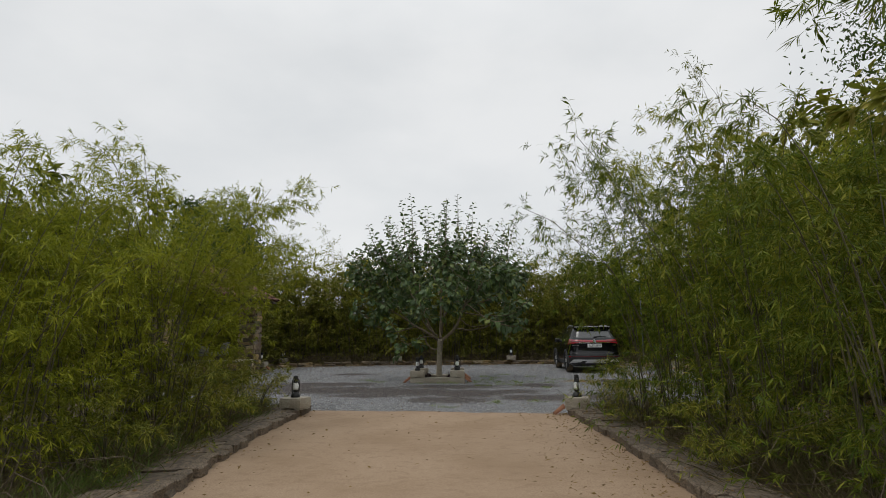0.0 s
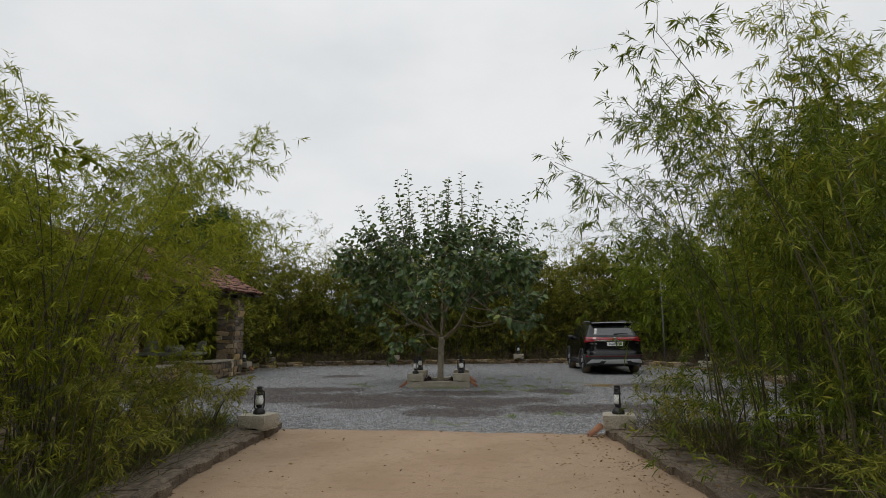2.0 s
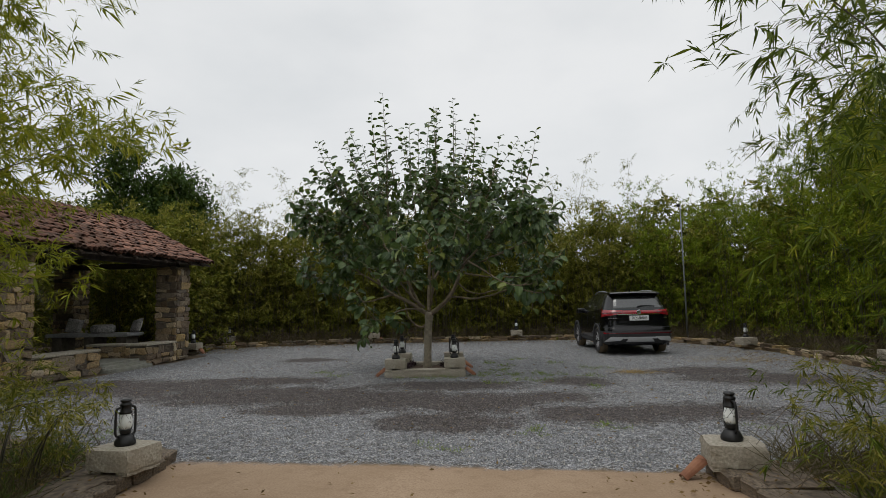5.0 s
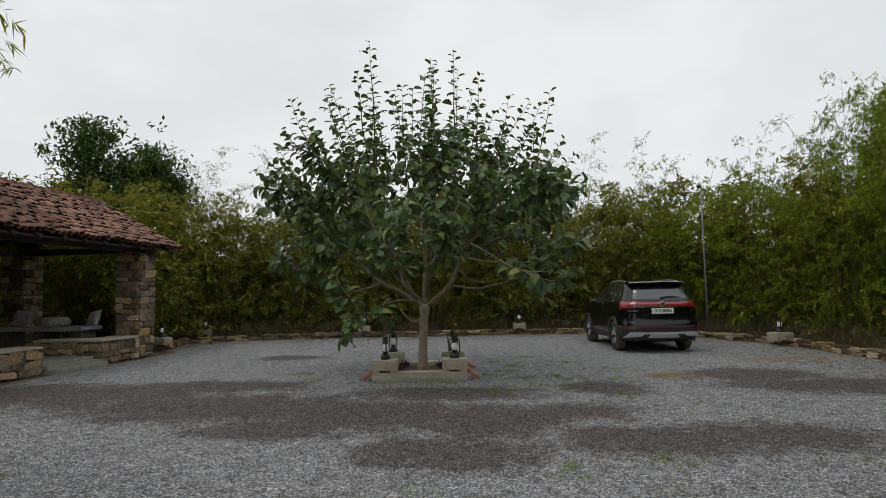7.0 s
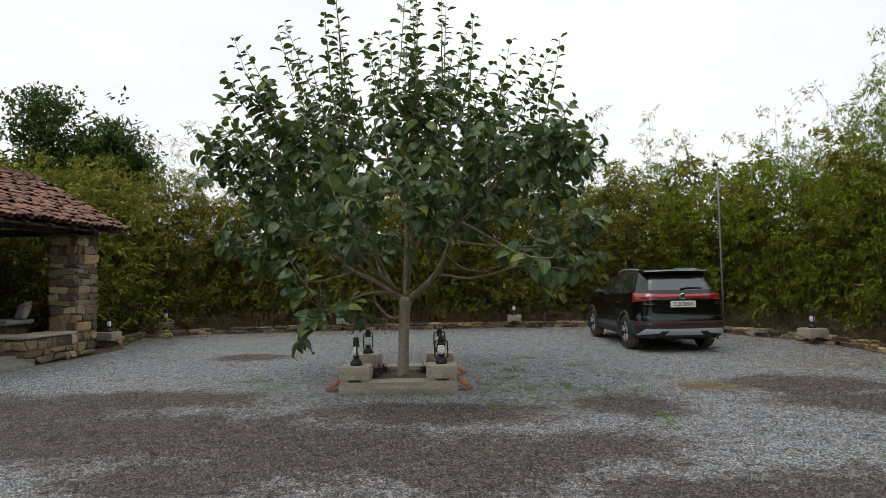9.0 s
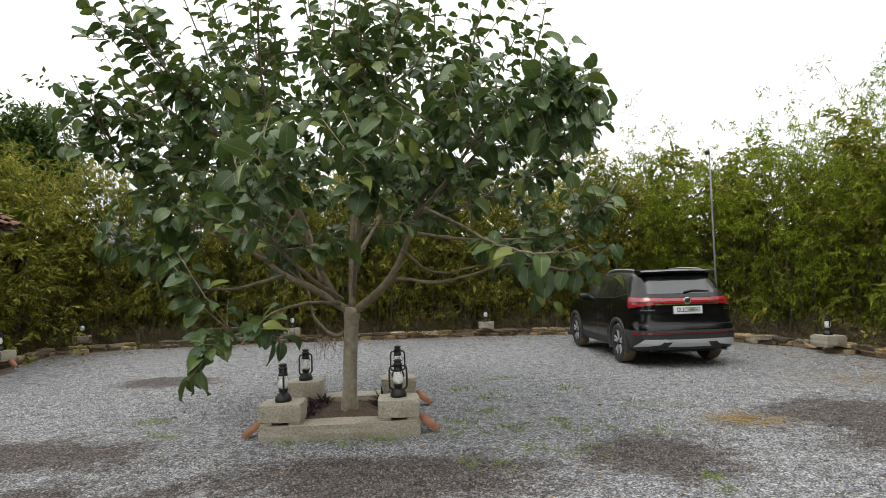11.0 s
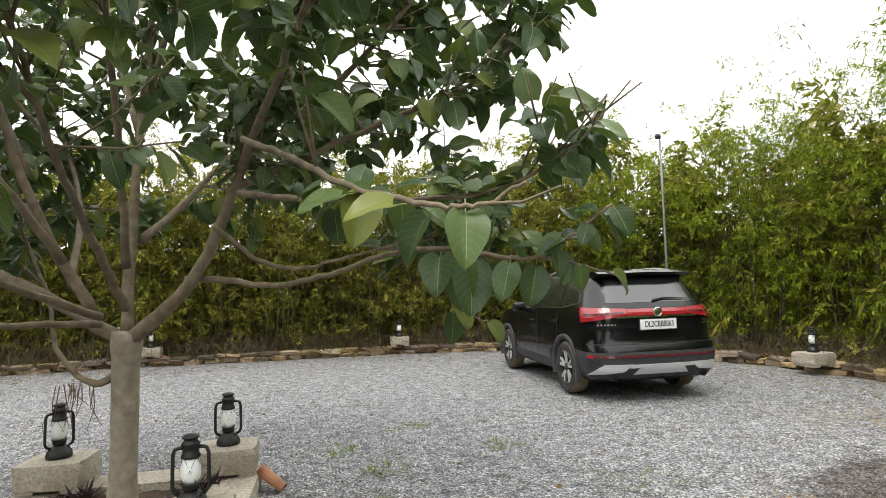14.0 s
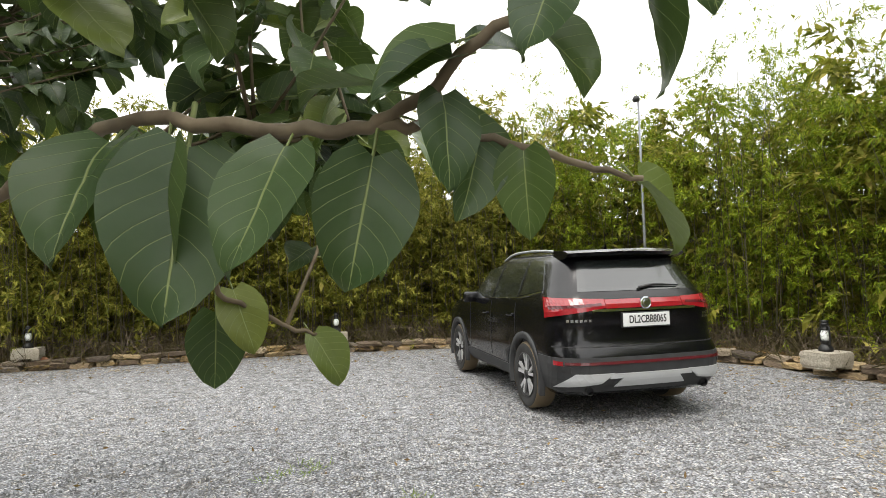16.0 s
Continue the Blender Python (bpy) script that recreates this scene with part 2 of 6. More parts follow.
def rubble_mat():
    """Field stones: brown, grey and ochre, from stone to stone, with veins and lichen."""
    m, n, l, b = node_mat("field_stone")
    oi = n.new("ShaderNodeObjectInfo")
    col = ramp(n, l, oi.outputs["Random"], [(0.0, (0.07, 0.055, 0.043)), (0.2, (0.19, 0.135, 0.085)), (0.4, (0.14, 0.12, 0.10)), (0.58, (0.33, 0.235, 0.12)), (0.72, (0.23, 0.20, 0.165)), (0.86, (0.42, 0.30, 0.13)), (1.0, (0.55, 0.49, 0.38))])
    g = tex(n, l, 9, 7)
    col = mixc(n, l, 1.0, col, ramp(n, l, g.outputs[0], [(0.3, (0.45, 0.43, 0.42)), (0.7, (1.3, 1.25, 1.2))]), "MULTIPLY")
    s = tex(n, l, 3.1, 4)
    col = mixc(n, l, ramp(n, l, s.outputs[0], [(0.52, (0, 0, 0)), (0.7, (0.3, 0.3, 0.3))]), col, (0.28, 0.25, 0.16))
    l.new(col, b.inputs["Base Color"])
    b.inputs["Roughness"].default_value = 0.9
    bump(n, l, b, g.outputs[0], 0.8, 0.02)
    return m


M_RUBBLE = rubble_mat()
M_MORTAR = surface("old_mortar", (0.07, 0.06, 0.048), (0.14, 0.12, 0.095), 12, 0.95, 0.6, 0.01)
M_TERRA = surface("terracotta", (0.19, 0.075, 0.04), (0.33, 0.15, 0.08), 11, 0.8, 0.35, 0.004, (0.2, 0.1, 0.06), 3, vary=0.5)
M_ROOFTILE = surface("weathered_roof_tile", (0.055, 0.032, 0.024), (0.22, 0.10, 0.062), 5, 0.85, 0.4, 0.006, (0.11, 0.08, 0.055), 1.5, vary=1.0)
M_WOOD = surface("dark_timber", (0.018, 0.013, 0.009), (0.06, 0.04, 0.026), 8, 0.75, 0.4, 0.005)
# dark brown of the added hedge backing, in place of shade between the culms
M_BACKING = surface("hedge_backing_dark", (0.035, 0.03, 0.022), (0.08, 0.066, 0.046), 4, 0.95, 0.4, 0.01)
M_SLAB = surface("grey_slab", (0.20, 0.205, 0.21), (0.32, 0.325, 0.33), 12, 0.7, 0.2, 0.003, (0.2, 0.19, 0.17))
M_FLOORSLAB = surface("pavilion_floor_stone", (0.17, 0.17, 0.145), (0.28, 0.28, 0.235), 7, 0.8, 0.3, 0.006, (0.16, 0.15, 0.11))
M_SOIL = surface("planter_soil", (0.035, 0.022, 0.014), (0.11, 0.07, 0.042), 40, 0.95, 0.9, 0.02)
M_BLACK = plain("black_enamel", (0.006, 0.006, 0.006), 0.5, 0.0, 0.0, 0.015)
M_FROST = plain("frosted_glass", (0.80, 0.83, 0.81), 0.35, 0.0, 0.2, 0.05)
M_POLE = plain("galvanised_pole", (0.2, 0.21, 0.22), 0.5, 0.3, 0.0, 0.1)
M_CUSHION = surface("patterned_cushion", (0.10, 0.10, 0.10), (0.42, 0.40, 0.37), 26, 0.95, 0.3, 0.004)


def gravel_stone_mat():
    m, n, l, b = node_mat("gravel_stone")
    geo = n.new("ShaderNodeNewGeometry")
    col = ramp(n, l, geo.outputs["Random Per Island"], [(0.0, (0.12, 0.125, 0.135)), (0.4, (0.26, 0.27, 0.285)), (0.8, (0.42, 0.43, 0.445)), (0.95, (0.40, 0.36, 0.31)), (1.0, (0.62, 0.61, 0.59))])
    t = tex(n, l, 60, 4)
    at = n.new("ShaderNodeAttribute")
    at.attribute_name = "damp"
    w = math_node(n, l, "ADD", at.outputs["Fac"], math_node(n, l, "MULTIPLY", tex(n, l, 2.2, 6).outputs[0], 1.1))
    w = math_node(n, l, "ADD", w, math_node(n, l, "MULTIPLY", tex(n, l, 17, 3).outputs[0], 1.0))
    col = mixc(n, l, ramp(n, l, math_node(n, l, "MULTIPLY", w, 0.5), [(0.6, (0, 0, 0)), (0.8, (0.9, 0.9, 0.9))]), col, mixc(n, l, 1.0, col, (0.38, 0.325, 0.29), "MULTIPLY"))
    l.new(mixc(n, l, math_node(n, l, "MULTIPLY", t.outputs[0], 0.4), col, (0.13, 0.12, 0.11)), b.inputs["Base Color"])
    b.inputs["Roughness"].default_value = 0.85
    return m


M_GRAVEL = gravel_stone_mat()
M_STRAW = leaf_mat("straw_stalk", [(0.0, (0.16, 0.10, 0.04)), (0.6, (0.32, 0.22, 0.09)), (1.0, (0.48, 0.36, 0.17))], 0.7, 0.1)
M_LITTER = leaf_mat("dry_leaf", [(0.0, (0.07, 0.04, 0.02)), (0.5, (0.19, 0.115, 0.05)), (1.0, (0.36, 0.25, 0.11))], 0.75, 0.15)

# ---- mesh helpers ----
def part(name, bm, material, parent=None, label="", smooth=False):
    """Links a bmesh as one mesh object, under parent if given."""
    me = bpy.data.meshes.new(name)
    bm.to_mesh(me)
    bm.free()
    return mesh_part(name, me, material, parent, label, smooth)


def mesh_part(name, me, material, parent=None, label="", smooth=False):
    if material and not me.materials:
        me.materials.append(material)
    if smooth:
        me.polygons.foreach_set("use_smooth", [True] * len(me.polygons))
    ob = new(name, me)
    ob.parent = parent
    if label:
        ob["label"] = label
    return ob


def empty(name, m=None, label="", category="", group="", kind=""):
    e = new(name)
    e.empty_display_size = 0.1
    if m is not None:
        e.matrix_basis = m
    return tagged(e, label, category, group, kind)


def np_mesh(name, verts, faces):
    """A mesh from arrays; all faces have as many corners."""
    me = bpy.data.meshes.new(name)
    nv, (nf, k) = len(verts), faces.shape
    me.vertices.add(nv)
    me.vertices.foreach_set("co", np.asarray(verts, dtype=np.float32).ravel())
    me.loops.add(nf * k)
    me.loops.foreach_set("vertex_index", faces.astype(np.int32).ravel())
    me.polygons.add(nf)
    me.polygons.foreach_set("loop_start", np.arange(0, nf * k, k, dtype=np.int32))
    me.update(calc_edges=True)
    return me


def box_bm(x0, x1, y0, y1, z0, z1, bevel=0.0, bm=None):
    b = bm or bmesh.new()
    c = bmesh.ops.create_cube(b, size=1.0, matrix=Matrix.Translation(((x0 + x1) / 2, (y0 + y1) / 2, (z0 + z1) / 2)) @ Matrix.Diagonal((x1 - x0, y1 - y0, z1 - z0, 1)))
    if bevel:
        es = list({e for v in c["verts"] for e in v.link_edges})
        bmesh.ops.bevel(b, geom=es, offset=bevel, segments=2, profile=0.5, affect="EDGES")
    return b


def lathe_bm(profile, seg=20, bm=None, m=None, caps=True):
    """A turned body from (radius, height) pairs."""
    b = bm or bmesh.new()
    rings = []
    for r, z in profile:
        rings.append([b.verts.new((m or Matrix()) @ Vector((max(r, 0.0005) * math.cos(2 * math.pi * i / seg), max(r, 0.0005) * math.sin(2 * math.pi * i / seg), z))) for i in range(seg)])
    for a, c in zip(rings, rings[1:]):
        for i in range(seg):
            j = (i + 1) % seg
            b.faces.new((a[i], a[j], c[j], c[i]))
    if caps:
        b.faces.new(rings[0][::-1])
        b.faces.new(rings[-1])
    return b


def tube_bm(points, radii, seg=6, bm=None, closed=False):
    """A round tube along points."""
    b = bm or bmesh.new()
    pts = [Vector(p) for p in points]
    if isinstance(radii, (int, float)):
        radii = [radii] * len(pts)
    rings = []
    side = None
    for i, p in enumerate(pts):
        if closed:
            d = pts[(i + 1) % len(pts)] - pts[i - 1]
        else:
            d = pts[min(i + 1, len(pts) - 1)] - pts[max(i - 1, 0)]
        d.normalize()
        if side is None:
            side = d.orthogonal().normalized()
        side = (side - d * side.dot(d)).normalized()
        up = d.cross(side)
        rings.append([b.verts.new(p + (side * math.cos(2 * math.pi * k / seg) + up * math.sin(2 * math.pi * k / seg)) * radii[i]) for k in range(seg)])
    pairs = list(zip(rings, rings[1:])) + ([(rings[-1], rings[0])] if closed else [])
    for a, c in pairs:
        for k in range(seg):
            j = (k + 1) % seg
            b.faces.new((a[k], a[j], c[j], c[k]))
    if not closed:
        b.faces.new(rings[0][::-1])
        b.faces.new(rings[-1])
    return b


def stone_mesh(name, rng, sx, sy, sz, rough=0.12):
    """An uneven stone block with broken edges, about 44 triangles."""
    b = bmesh.new()
    bmesh.ops.create_cube(b, size=1.0)
    bmesh.ops.bevel(b, geom=b.edges[:], offset=0.13, segments=1, affect="EDGES")
    for v in b.verts:
        v.co.x = (v.co.x * (1 + rng.uniform(-rough, rough))) * sx
        v.co.y = (v.co.y * (1 + rng.uniform(-rough, rough))) * sy
        v.co.z = (v.co.z * (1 + rng.uniform(-rough, rough))) * sz
    me = bpy.data.meshes.new(name)
    b.to_mesh(me)
    b.free()
    return me


def poly_points(poly, step):
    """Points with heading, every step along a polyline."""
    out = []
    for (x0, y0), (x1, y1) in zip(poly, poly[1:]):
        d = math.hypot(x1 - x0, y1 - y0)
        k = max(1, round(d / step))
        for i in range(k):
            f = (i + 0.5) / k
            out.append((x0 + (x1 - x0) * f, y0 + (y1 - y0) * f, math.atan2(y1 - y0, x1 - x0), d / k))
    return out


def inside_dist(px, py, poly):
    """Signed distance of points from a closed outline, positive inside."""
    inside = np.zeros(px.shape, bool)
    best = np.full(px.shape, 1e9)
    k = len(poly)
    for i in range(k):
        (x0, y0), (x1, y1) = poly[i], poly[(i + 1) % k]
        cond = ((y0 > py) != (y1 > py))
        with np.errstate(divide="ignore", invalid="ignore"):
            xi = (x1 - x0) * (py - y0) / (y1 - y0 + 1e-12) + x0
        inside ^= cond & (px < xi)
        dx, dy = x1 - x0, y1 - y0
        u = np.clip(((px - x0) * dx + (py - y0) * dy) / (dx * dx + dy * dy), 0, 1)
        best = np.minimum(best, np.hypot(px - x0 - u * dx, py - y0 - u * dy))
    return np.where(inside, best, -best)

# ---- plan ----
KERB_L = [(0.1, -8.0), (-1.1, 0.0), (-1.95, 5.3), (-2.6, 8.4), (-2.95, 11.6)]
KERB_R = [(4.9, -8.0), (3.75, 0.0), (2.95, 5.6), (2.6, 8.3), (2.1, 11.4)]
EDGE_WALL = [(-9.9, 23.6), (-10.6, 26.3), (-9.3, 27.3), (-5.0, 28.2), (0.5, 28.8), (3.6, 28.5), (5.6, 27.2), (6.9, 24.6), (7.5, 22.4), (7.6, 19.0), (7.5, 16.5)]
COURT = [(-3.4, 11.4), (-9.2, 14.0), (-9.3, 23.4)] + EDGE_WALL + [(6.6, 13.6), (4.0, 12.0), (2.1, 11.3)]
DRIVE = KERB_L + KERB_R[::-1]
PATCHES = [(-7.0, 16.6, 1.8, 0.75), (-3.8, 15.6, 1.7, 0.65), (-2.6, 14.3, 0.7, 0.3), (1.0, 15.4, 0.5, 0.35), (-1.6, 15.2, 1.07, 0.57), (-0.3, 14.9, 0.82, 0.57), (-0.4, 13.5, 0.66, 0.41), (1.6, 17.2, 0.45, 0.41), (1.6, 14.0, 0.74, 0.41), (2.8, 14.2, 0.74, 0.41), (5.0, 17.4, 1.07, 0.49), (-5.2, 21.7, 0.57, 0.33), (-0.8, 16.7, 0.98, 0.41), (4.3, 18.6, 0.74, 0.49), (-4.8, 17.4, 1.07, 0.41)]
STRAW = [(2.85, 18.3, 0.38, 0.26), (5.6, 20.5, 1.0, 0.7)]


def damp_at(px, py):
    """How strongly the older, darker gravel shows."""
    damp = np.zeros_like(px)
    for x, y, a, c in PATCHES:
        damp = np.maximum(damp, 1.12 - 0.5 * np.hypot((px - x) / a, (py - y) / c))
    return np.clip(damp, 0, 1)


def build_ground():
    fx = np.concatenate(([-900, -300, -100, -45, -25], np.arange(-16, 13.1, 0.2), [18, 30, 60, 150, 400, 900]))
    fy = np.concatenate(([-900, -300, -100, -40, -20], np.arange(-10, 34.1, 0.2), [40, 55, 90, 200, 500, 900]))
    gx, gy = np.meshgrid(fx, fy)
    px, py = gx.ravel(), gy.ravel()
    court = inside_dist(px, py, COURT)
    drive = inside_dist(px, py, DRIVE)
    pz = np.array([0.018 * noise.noise(Vector((x * 0.7, y * 0.7, 0))) + 0.008 * noise.noise(Vector((x * 2.5, y * 2.5, 3))) for x, y in zip(px, py)])
    pz -= 0.02
    out = np.maximum(0, -np.maximum(court, drive))
    pz += np.clip(out - 0.3, 0, 1.5) * 0.06
    nx, ny = len(fx), len(fy)
    i = np.arange(nx * ny).reshape(ny, nx)
    faces = np.stack([i[:-1, :-1], i[:-1, 1:], i[1:, 1:], i[1:, :-1]], -1).reshape(-1, 4)
    me = np_mesh("ground", np.stack([px, py, pz], -1), faces)
    sand = np.clip(drive / 0.5 + 0.5, 0, 1)
    edge_y = 11.25 + 0.12 * np.sin(px * 2.1) + 0.02 * px
    grav = np.minimum(np.clip(court / 0.9 + 0.35, 0, 1), np.clip((py - edge_y) / 0.5 + 0.5, 0, 1))
    damp = damp_at(px, py)
    wall_gap = np.full(px.shape, 1e9)
    for x, y, _, _ in poly_points(EDGE_WALL, 0.3):
        wall_gap = np.minimum(wall_gap, np.hypot(px - x, py - y))
    straw = np.clip(0.92 - wall_gap / 1.9, 0, 1) * (court > 0)
    for x, y, a, c in STRAW:
        straw = np.maximum(straw, 1.1 - 0.6 * np.hypot((px - x) / a, (py - y) / c))
    for key, val in (("sand", sand), ("gravel", grav), ("damp", damp), ("straw", np.clip(straw, 0, 1))):
        a = me.attributes.new(key, "FLOAT", "POINT")
        a.data.foreach_set("value", val.astype(np.float32))
    return tagged(mesh_part("ground", me, M_GROUND, smooth=True), "sandy drive meeting grey gravel courtyard with dry soil edges", "ground", kind="structure")


build_ground()


def bed(name, outline, z, material, label):
    """A raised bed of earth behind a kerb."""
    b = bmesh.new()
    f = b.faces.new([b.verts.new((x, y, z)) for x, y in outline])
    r = bmesh.ops.extrude_face_region(b, geom=[f])
    bmesh.ops.translate(b, verts=[v for v in r["geom"] if isinstance(v, bmesh.types.BMVert)], vec=(0, 0, -0.4))
    bmesh.ops.recalc_face_normals(b, faces=b.faces[:])
    return tagged(part(name, b, material), label, "kerb", kind="structure")


def build_kerb(name, line, side, label):
    """A kerb of rough flat stones along the drive: joint bed and separate stones."""
    rng = random.Random(len(name) * 7 + int(side))
    root = empty(name, label=label, category="kerb", kind="structure")
    shapes = [stone_mesh("kerb_stone", rng, 1, 1, 1, 0.17) for _ in range(8)]
    for row, (off, w, h, st) in enumerate(((0.05, 0.16, 0.085, 0.27), (0.33, 0.52, 0.09, 0.85))):
        for x, y, a, d in poly_points(line, st):
            nx, ny = -math.sin(a) * side, math.cos(a) * side
            ob = mesh_part("kerb_stone", rng.choice(shapes), M_KERB, root)
            j = rng.uniform(-0.05, 0.05)
            ob.matrix_basis = pose(x + nx * (off + j * 0.6), y + ny * (off + j * 0.6), h / 2 - 0.015 + rng.uniform(-0.015, 0.015), rng.uniform(-2, 2), rng.uniform(-2, 2), math.degrees(a) + rng.uniform(-4, 4)) @ Matrix.Diagonal((d * rng.uniform(0.9, 1.15), w * rng.uniform(0.8, 1.2), h + 0.05, 1))
    b = bmesh.new()
    for (x0, y0), (x1, y1) in zip(line, line[1:]):
        a = math.atan2(y1 - y0, x1 - x0)
        nx, ny = -math.sin(a) * side, math.cos(a) * side
        q = [(x0 + nx * 0.06, y0 + ny * 0.06), (x1 + nx * 0.06, y1 + ny * 0.06), (x1 + nx * 0.62, y1 + ny * 0.62), (x0 + nx * 0.62, y0 + ny * 0.62)]
        lo = [b.verts.new((*p, -0.05)) for p in q]
        hi = [b.verts.new((*p, 0.06)) for p in q]
        b.faces.new(hi)
        for k in range(4):
            b.faces.new((lo[k], lo[(k + 1) % 4], hi[(k + 1) % 4], hi[k]))
    bmesh.ops.recalc_face_normals(b, faces=b.faces[:])
    part("joint", b, M_MORTAR, root, "earthy joint between the stones")


def build_edge_wall():
    """The low dry-stone edging round the court."""
    rng = random.Random(5)
    root = empty("edge_wall", label="low dry-stone edging wall of brown rubble round the court", category="wall", kind="structure")
    shapes = [stone_mesh("edge_stone", rng, 1, 1, 1, 0.16) for _ in range(8)]
    for z, hh, st in ((0.025, 0.11, 0.38), (0.115, 0.085, 0.46)):
        for x, y, a, d in poly_points(EDGE_WALL, st):
            if rng.random() < 0.06 and z > 0.1:
                continue
            ob = mesh_part("edge_stone", rng.choice(shapes), M_RUBBLE, root)
            ob.matrix_basis = pose(x + rng.uniform(-0.05, 0.05), y + rng.uniform(-0.05, 0.05), z + rng.uniform(-0.01, 0.02), rng.uniform(-4, 4), rng.uniform(-4, 4), math.degrees(a) + rng.uniform(-7, 7)) @ Matrix.Diagonal((d * rng.uniform(0.8, 1.1), rng.uniform(0.22, 0.36), hh * rng.uniform(0.8, 1.25), 1))


def hedge_backing(line, h):
    """An added plain dark screen behind the hedge, standing in for its shaded depth."""
    b = bmesh.new()
    for (x0, y0), (x1, y1) in zip(line, line[1:]):
        a = math.atan2(y1 - y0, x1 - x0)
        nx, ny = -math.sin(a) * 0.15, math.cos(a) * 0.15
        q = [(x0 - nx, y0 - ny), (x1 - nx, y1 - ny), (x1 + nx, y1 + ny), (x0 + nx, y0 + ny)]
        lo, hi = [b.verts.new((*c, -0.1)) for c in q], [b.verts.new((*c, h)) for c in q]
        b.faces.new(hi)
        for k in range(4):
            b.faces.new((lo[k], lo[(k + 1) % 4], hi[(k + 1) % 4], hi[k]))
    bmesh.ops.recalc_face_normals(b, faces=b.faces[:])
    return tagged(part("hedge_backing", b, M_BACKING), "added plain dark backing behind the bamboo hedge, standing in for its shaded depth", "wall", kind="structure")


# invented screen: stops sky showing through the hedge and darkens its gaps
hedge_backing([(-19.0, 10.0), (-19.0, 27.5), (-14.8, 31.0), (-9.8, 33.2), (0.5, 34.6), (6.0, 33.8), (10.8, 30.5), (12.9, 26.0), (13.6, 20.0), (12.6, 13.5), (11.0, 10.0)], 2.9)

# ---- storm lanterns on stone blocks ----
def build_lantern():
    """A black storm lantern, 0.42 m high, with a frosted globe."""
    root = empty("storm_lantern", label="black enamelled storm lantern with frosted white glass globe", category="lantern", group="storm lanterns")
    part("fuel_tank", lathe_bm([(0.0, 0), (0.083, 0), (0.088, 0.012), (0.086, 0.03), (0.078, 0.05), (0.070, 0.062), (0.060, 0.078), (0.045, 0.088), (0.036, 0.092)], 24), M_BLACK, root, smooth=True)
    part("burner", lathe_bm([(0.03, 0.09), (0.04, 0.095), (0.046, 0.105), (0.046, 0.122), (0.052, 0.128), (0.05, 0.134)], 20), M_BLACK, root, smooth=True)
    part("globe", lathe_bm([(0.038, 0.134), (0.05, 0.155), (0.0565, 0.185), (0.055, 0.215), (0.047, 0.25), (0.041, 0.27)], 24), M_FROST, root, "frosted white glass", smooth=True)
    part("chimney", lathe_bm([(0.046, 0.268), (0.052, 0.272), (0.052, 0.285), (0.044, 0.295), (0.044, 0.335), (0.05, 0.342), (0.05, 0.35), (0.036, 0.362), (0.036, 0.372), (0.047, 0.378), (0.047, 0.385), (0.03, 0.397), (0.0, 0.4)], 20), M_BLACK, root, smooth=True)
    for s in (-1, 1):
        part("side_tube", tube_bm([(s * 0.062, 0, 0.075), (s * 0.085, 0, 0.088), (s * 0.094, 0, 0.11), (s * 0.094, 0, 0.2), (s * 0.092, 0, 0.29), (s * 0.083, 0, 0.318), (s * 0.062, 0, 0.325), (s * 0.04, 0, 0.325)], 0.0105, 8), M_BLACK, root, smooth=True)
    g = bmesh.new()
    for a in (45, 135, 225, 315):
        c, s = math.cos(radians(a)), math.sin(radians(a))
        c2, s2 = math.cos(radians(a + 80)), math.sin(radians(a + 80))
        tube_bm([(c * 0.05, s * 0.05, 0.13), ((c + c2) * 0.037, (s + s2) * 0.037, 0.2), (c2 * 0.05, s2 * 0.05, 0.268)], 0.0016, 4, g)
        c2, s2 = math.cos(radians(a - 80)), math.sin(radians(a - 80))
        tube_bm([(c * 0.05, s * 0.05, 0.13), ((c + c2) * 0.037, (s + s2) * 0.037, 0.2), (c2 * 0.05, s2 * 0.05, 0.268)], 0.0016, 4, g)
    part("wire_guard", g, M_BLACK, root)
    part("bail_handle", tube_bm([(-0.094, 0, 0.29), (-0.1, 0.03, 0.26), (-0.085, 0.075, 0.2), (0, 0.1, 0.17), (0.085, 0.075, 0.2), (0.1, 0.03, 0.26), (0.094, 0, 0.29)], 0.002, 4), M_BLACK, root)
    part("filler_cap", lathe_bm([(0.014, 0.06), (0.014, 0.085), (0.0, 0.087)], 10, m=Matrix.Translation((0.045, -0.035, 0))), M_BLACK, root, smooth=True)
    return root


def slab_bm(w, d, z0, z1, rng, bm=None):
    """A hand-dressed stone block: uneven faces, worn edges."""
    b = bmesh.new()
    bmesh.ops.create_cube(b, size=1.0)
    bmesh.ops.subdivide_edges(b, edges=b.edges[:], cuts=3, use_grid_fill=True)
    for v in b.verts:
        v.co = Vector((v.co.x * w, v.co.y * d, z0 + (v.co.z + 0.5) * (z1 - z0)))
        ax = sum(abs(abs(c) - h) < 1e-4 for c, h in ((v.co.x, w / 2), (v.co.y, d / 2), (v.co.z - (z0 + z1) / 2, (z1 - z0) / 2)))
        k = 0.004 if ax == 1 else 0.007
        mid = Vector((0, 0, (z0 + z1) / 2))
        if ax >= 2:
            v.co = mid + (v.co - mid) * (1 - 0.02 * (ax - 1))
        v.co += Vector((rng.uniform(-k, k), rng.uniform(-k, k), rng.uniform(-k, k) * (0.5 if z1 - z0 < 0.3 else 1)))
    return b


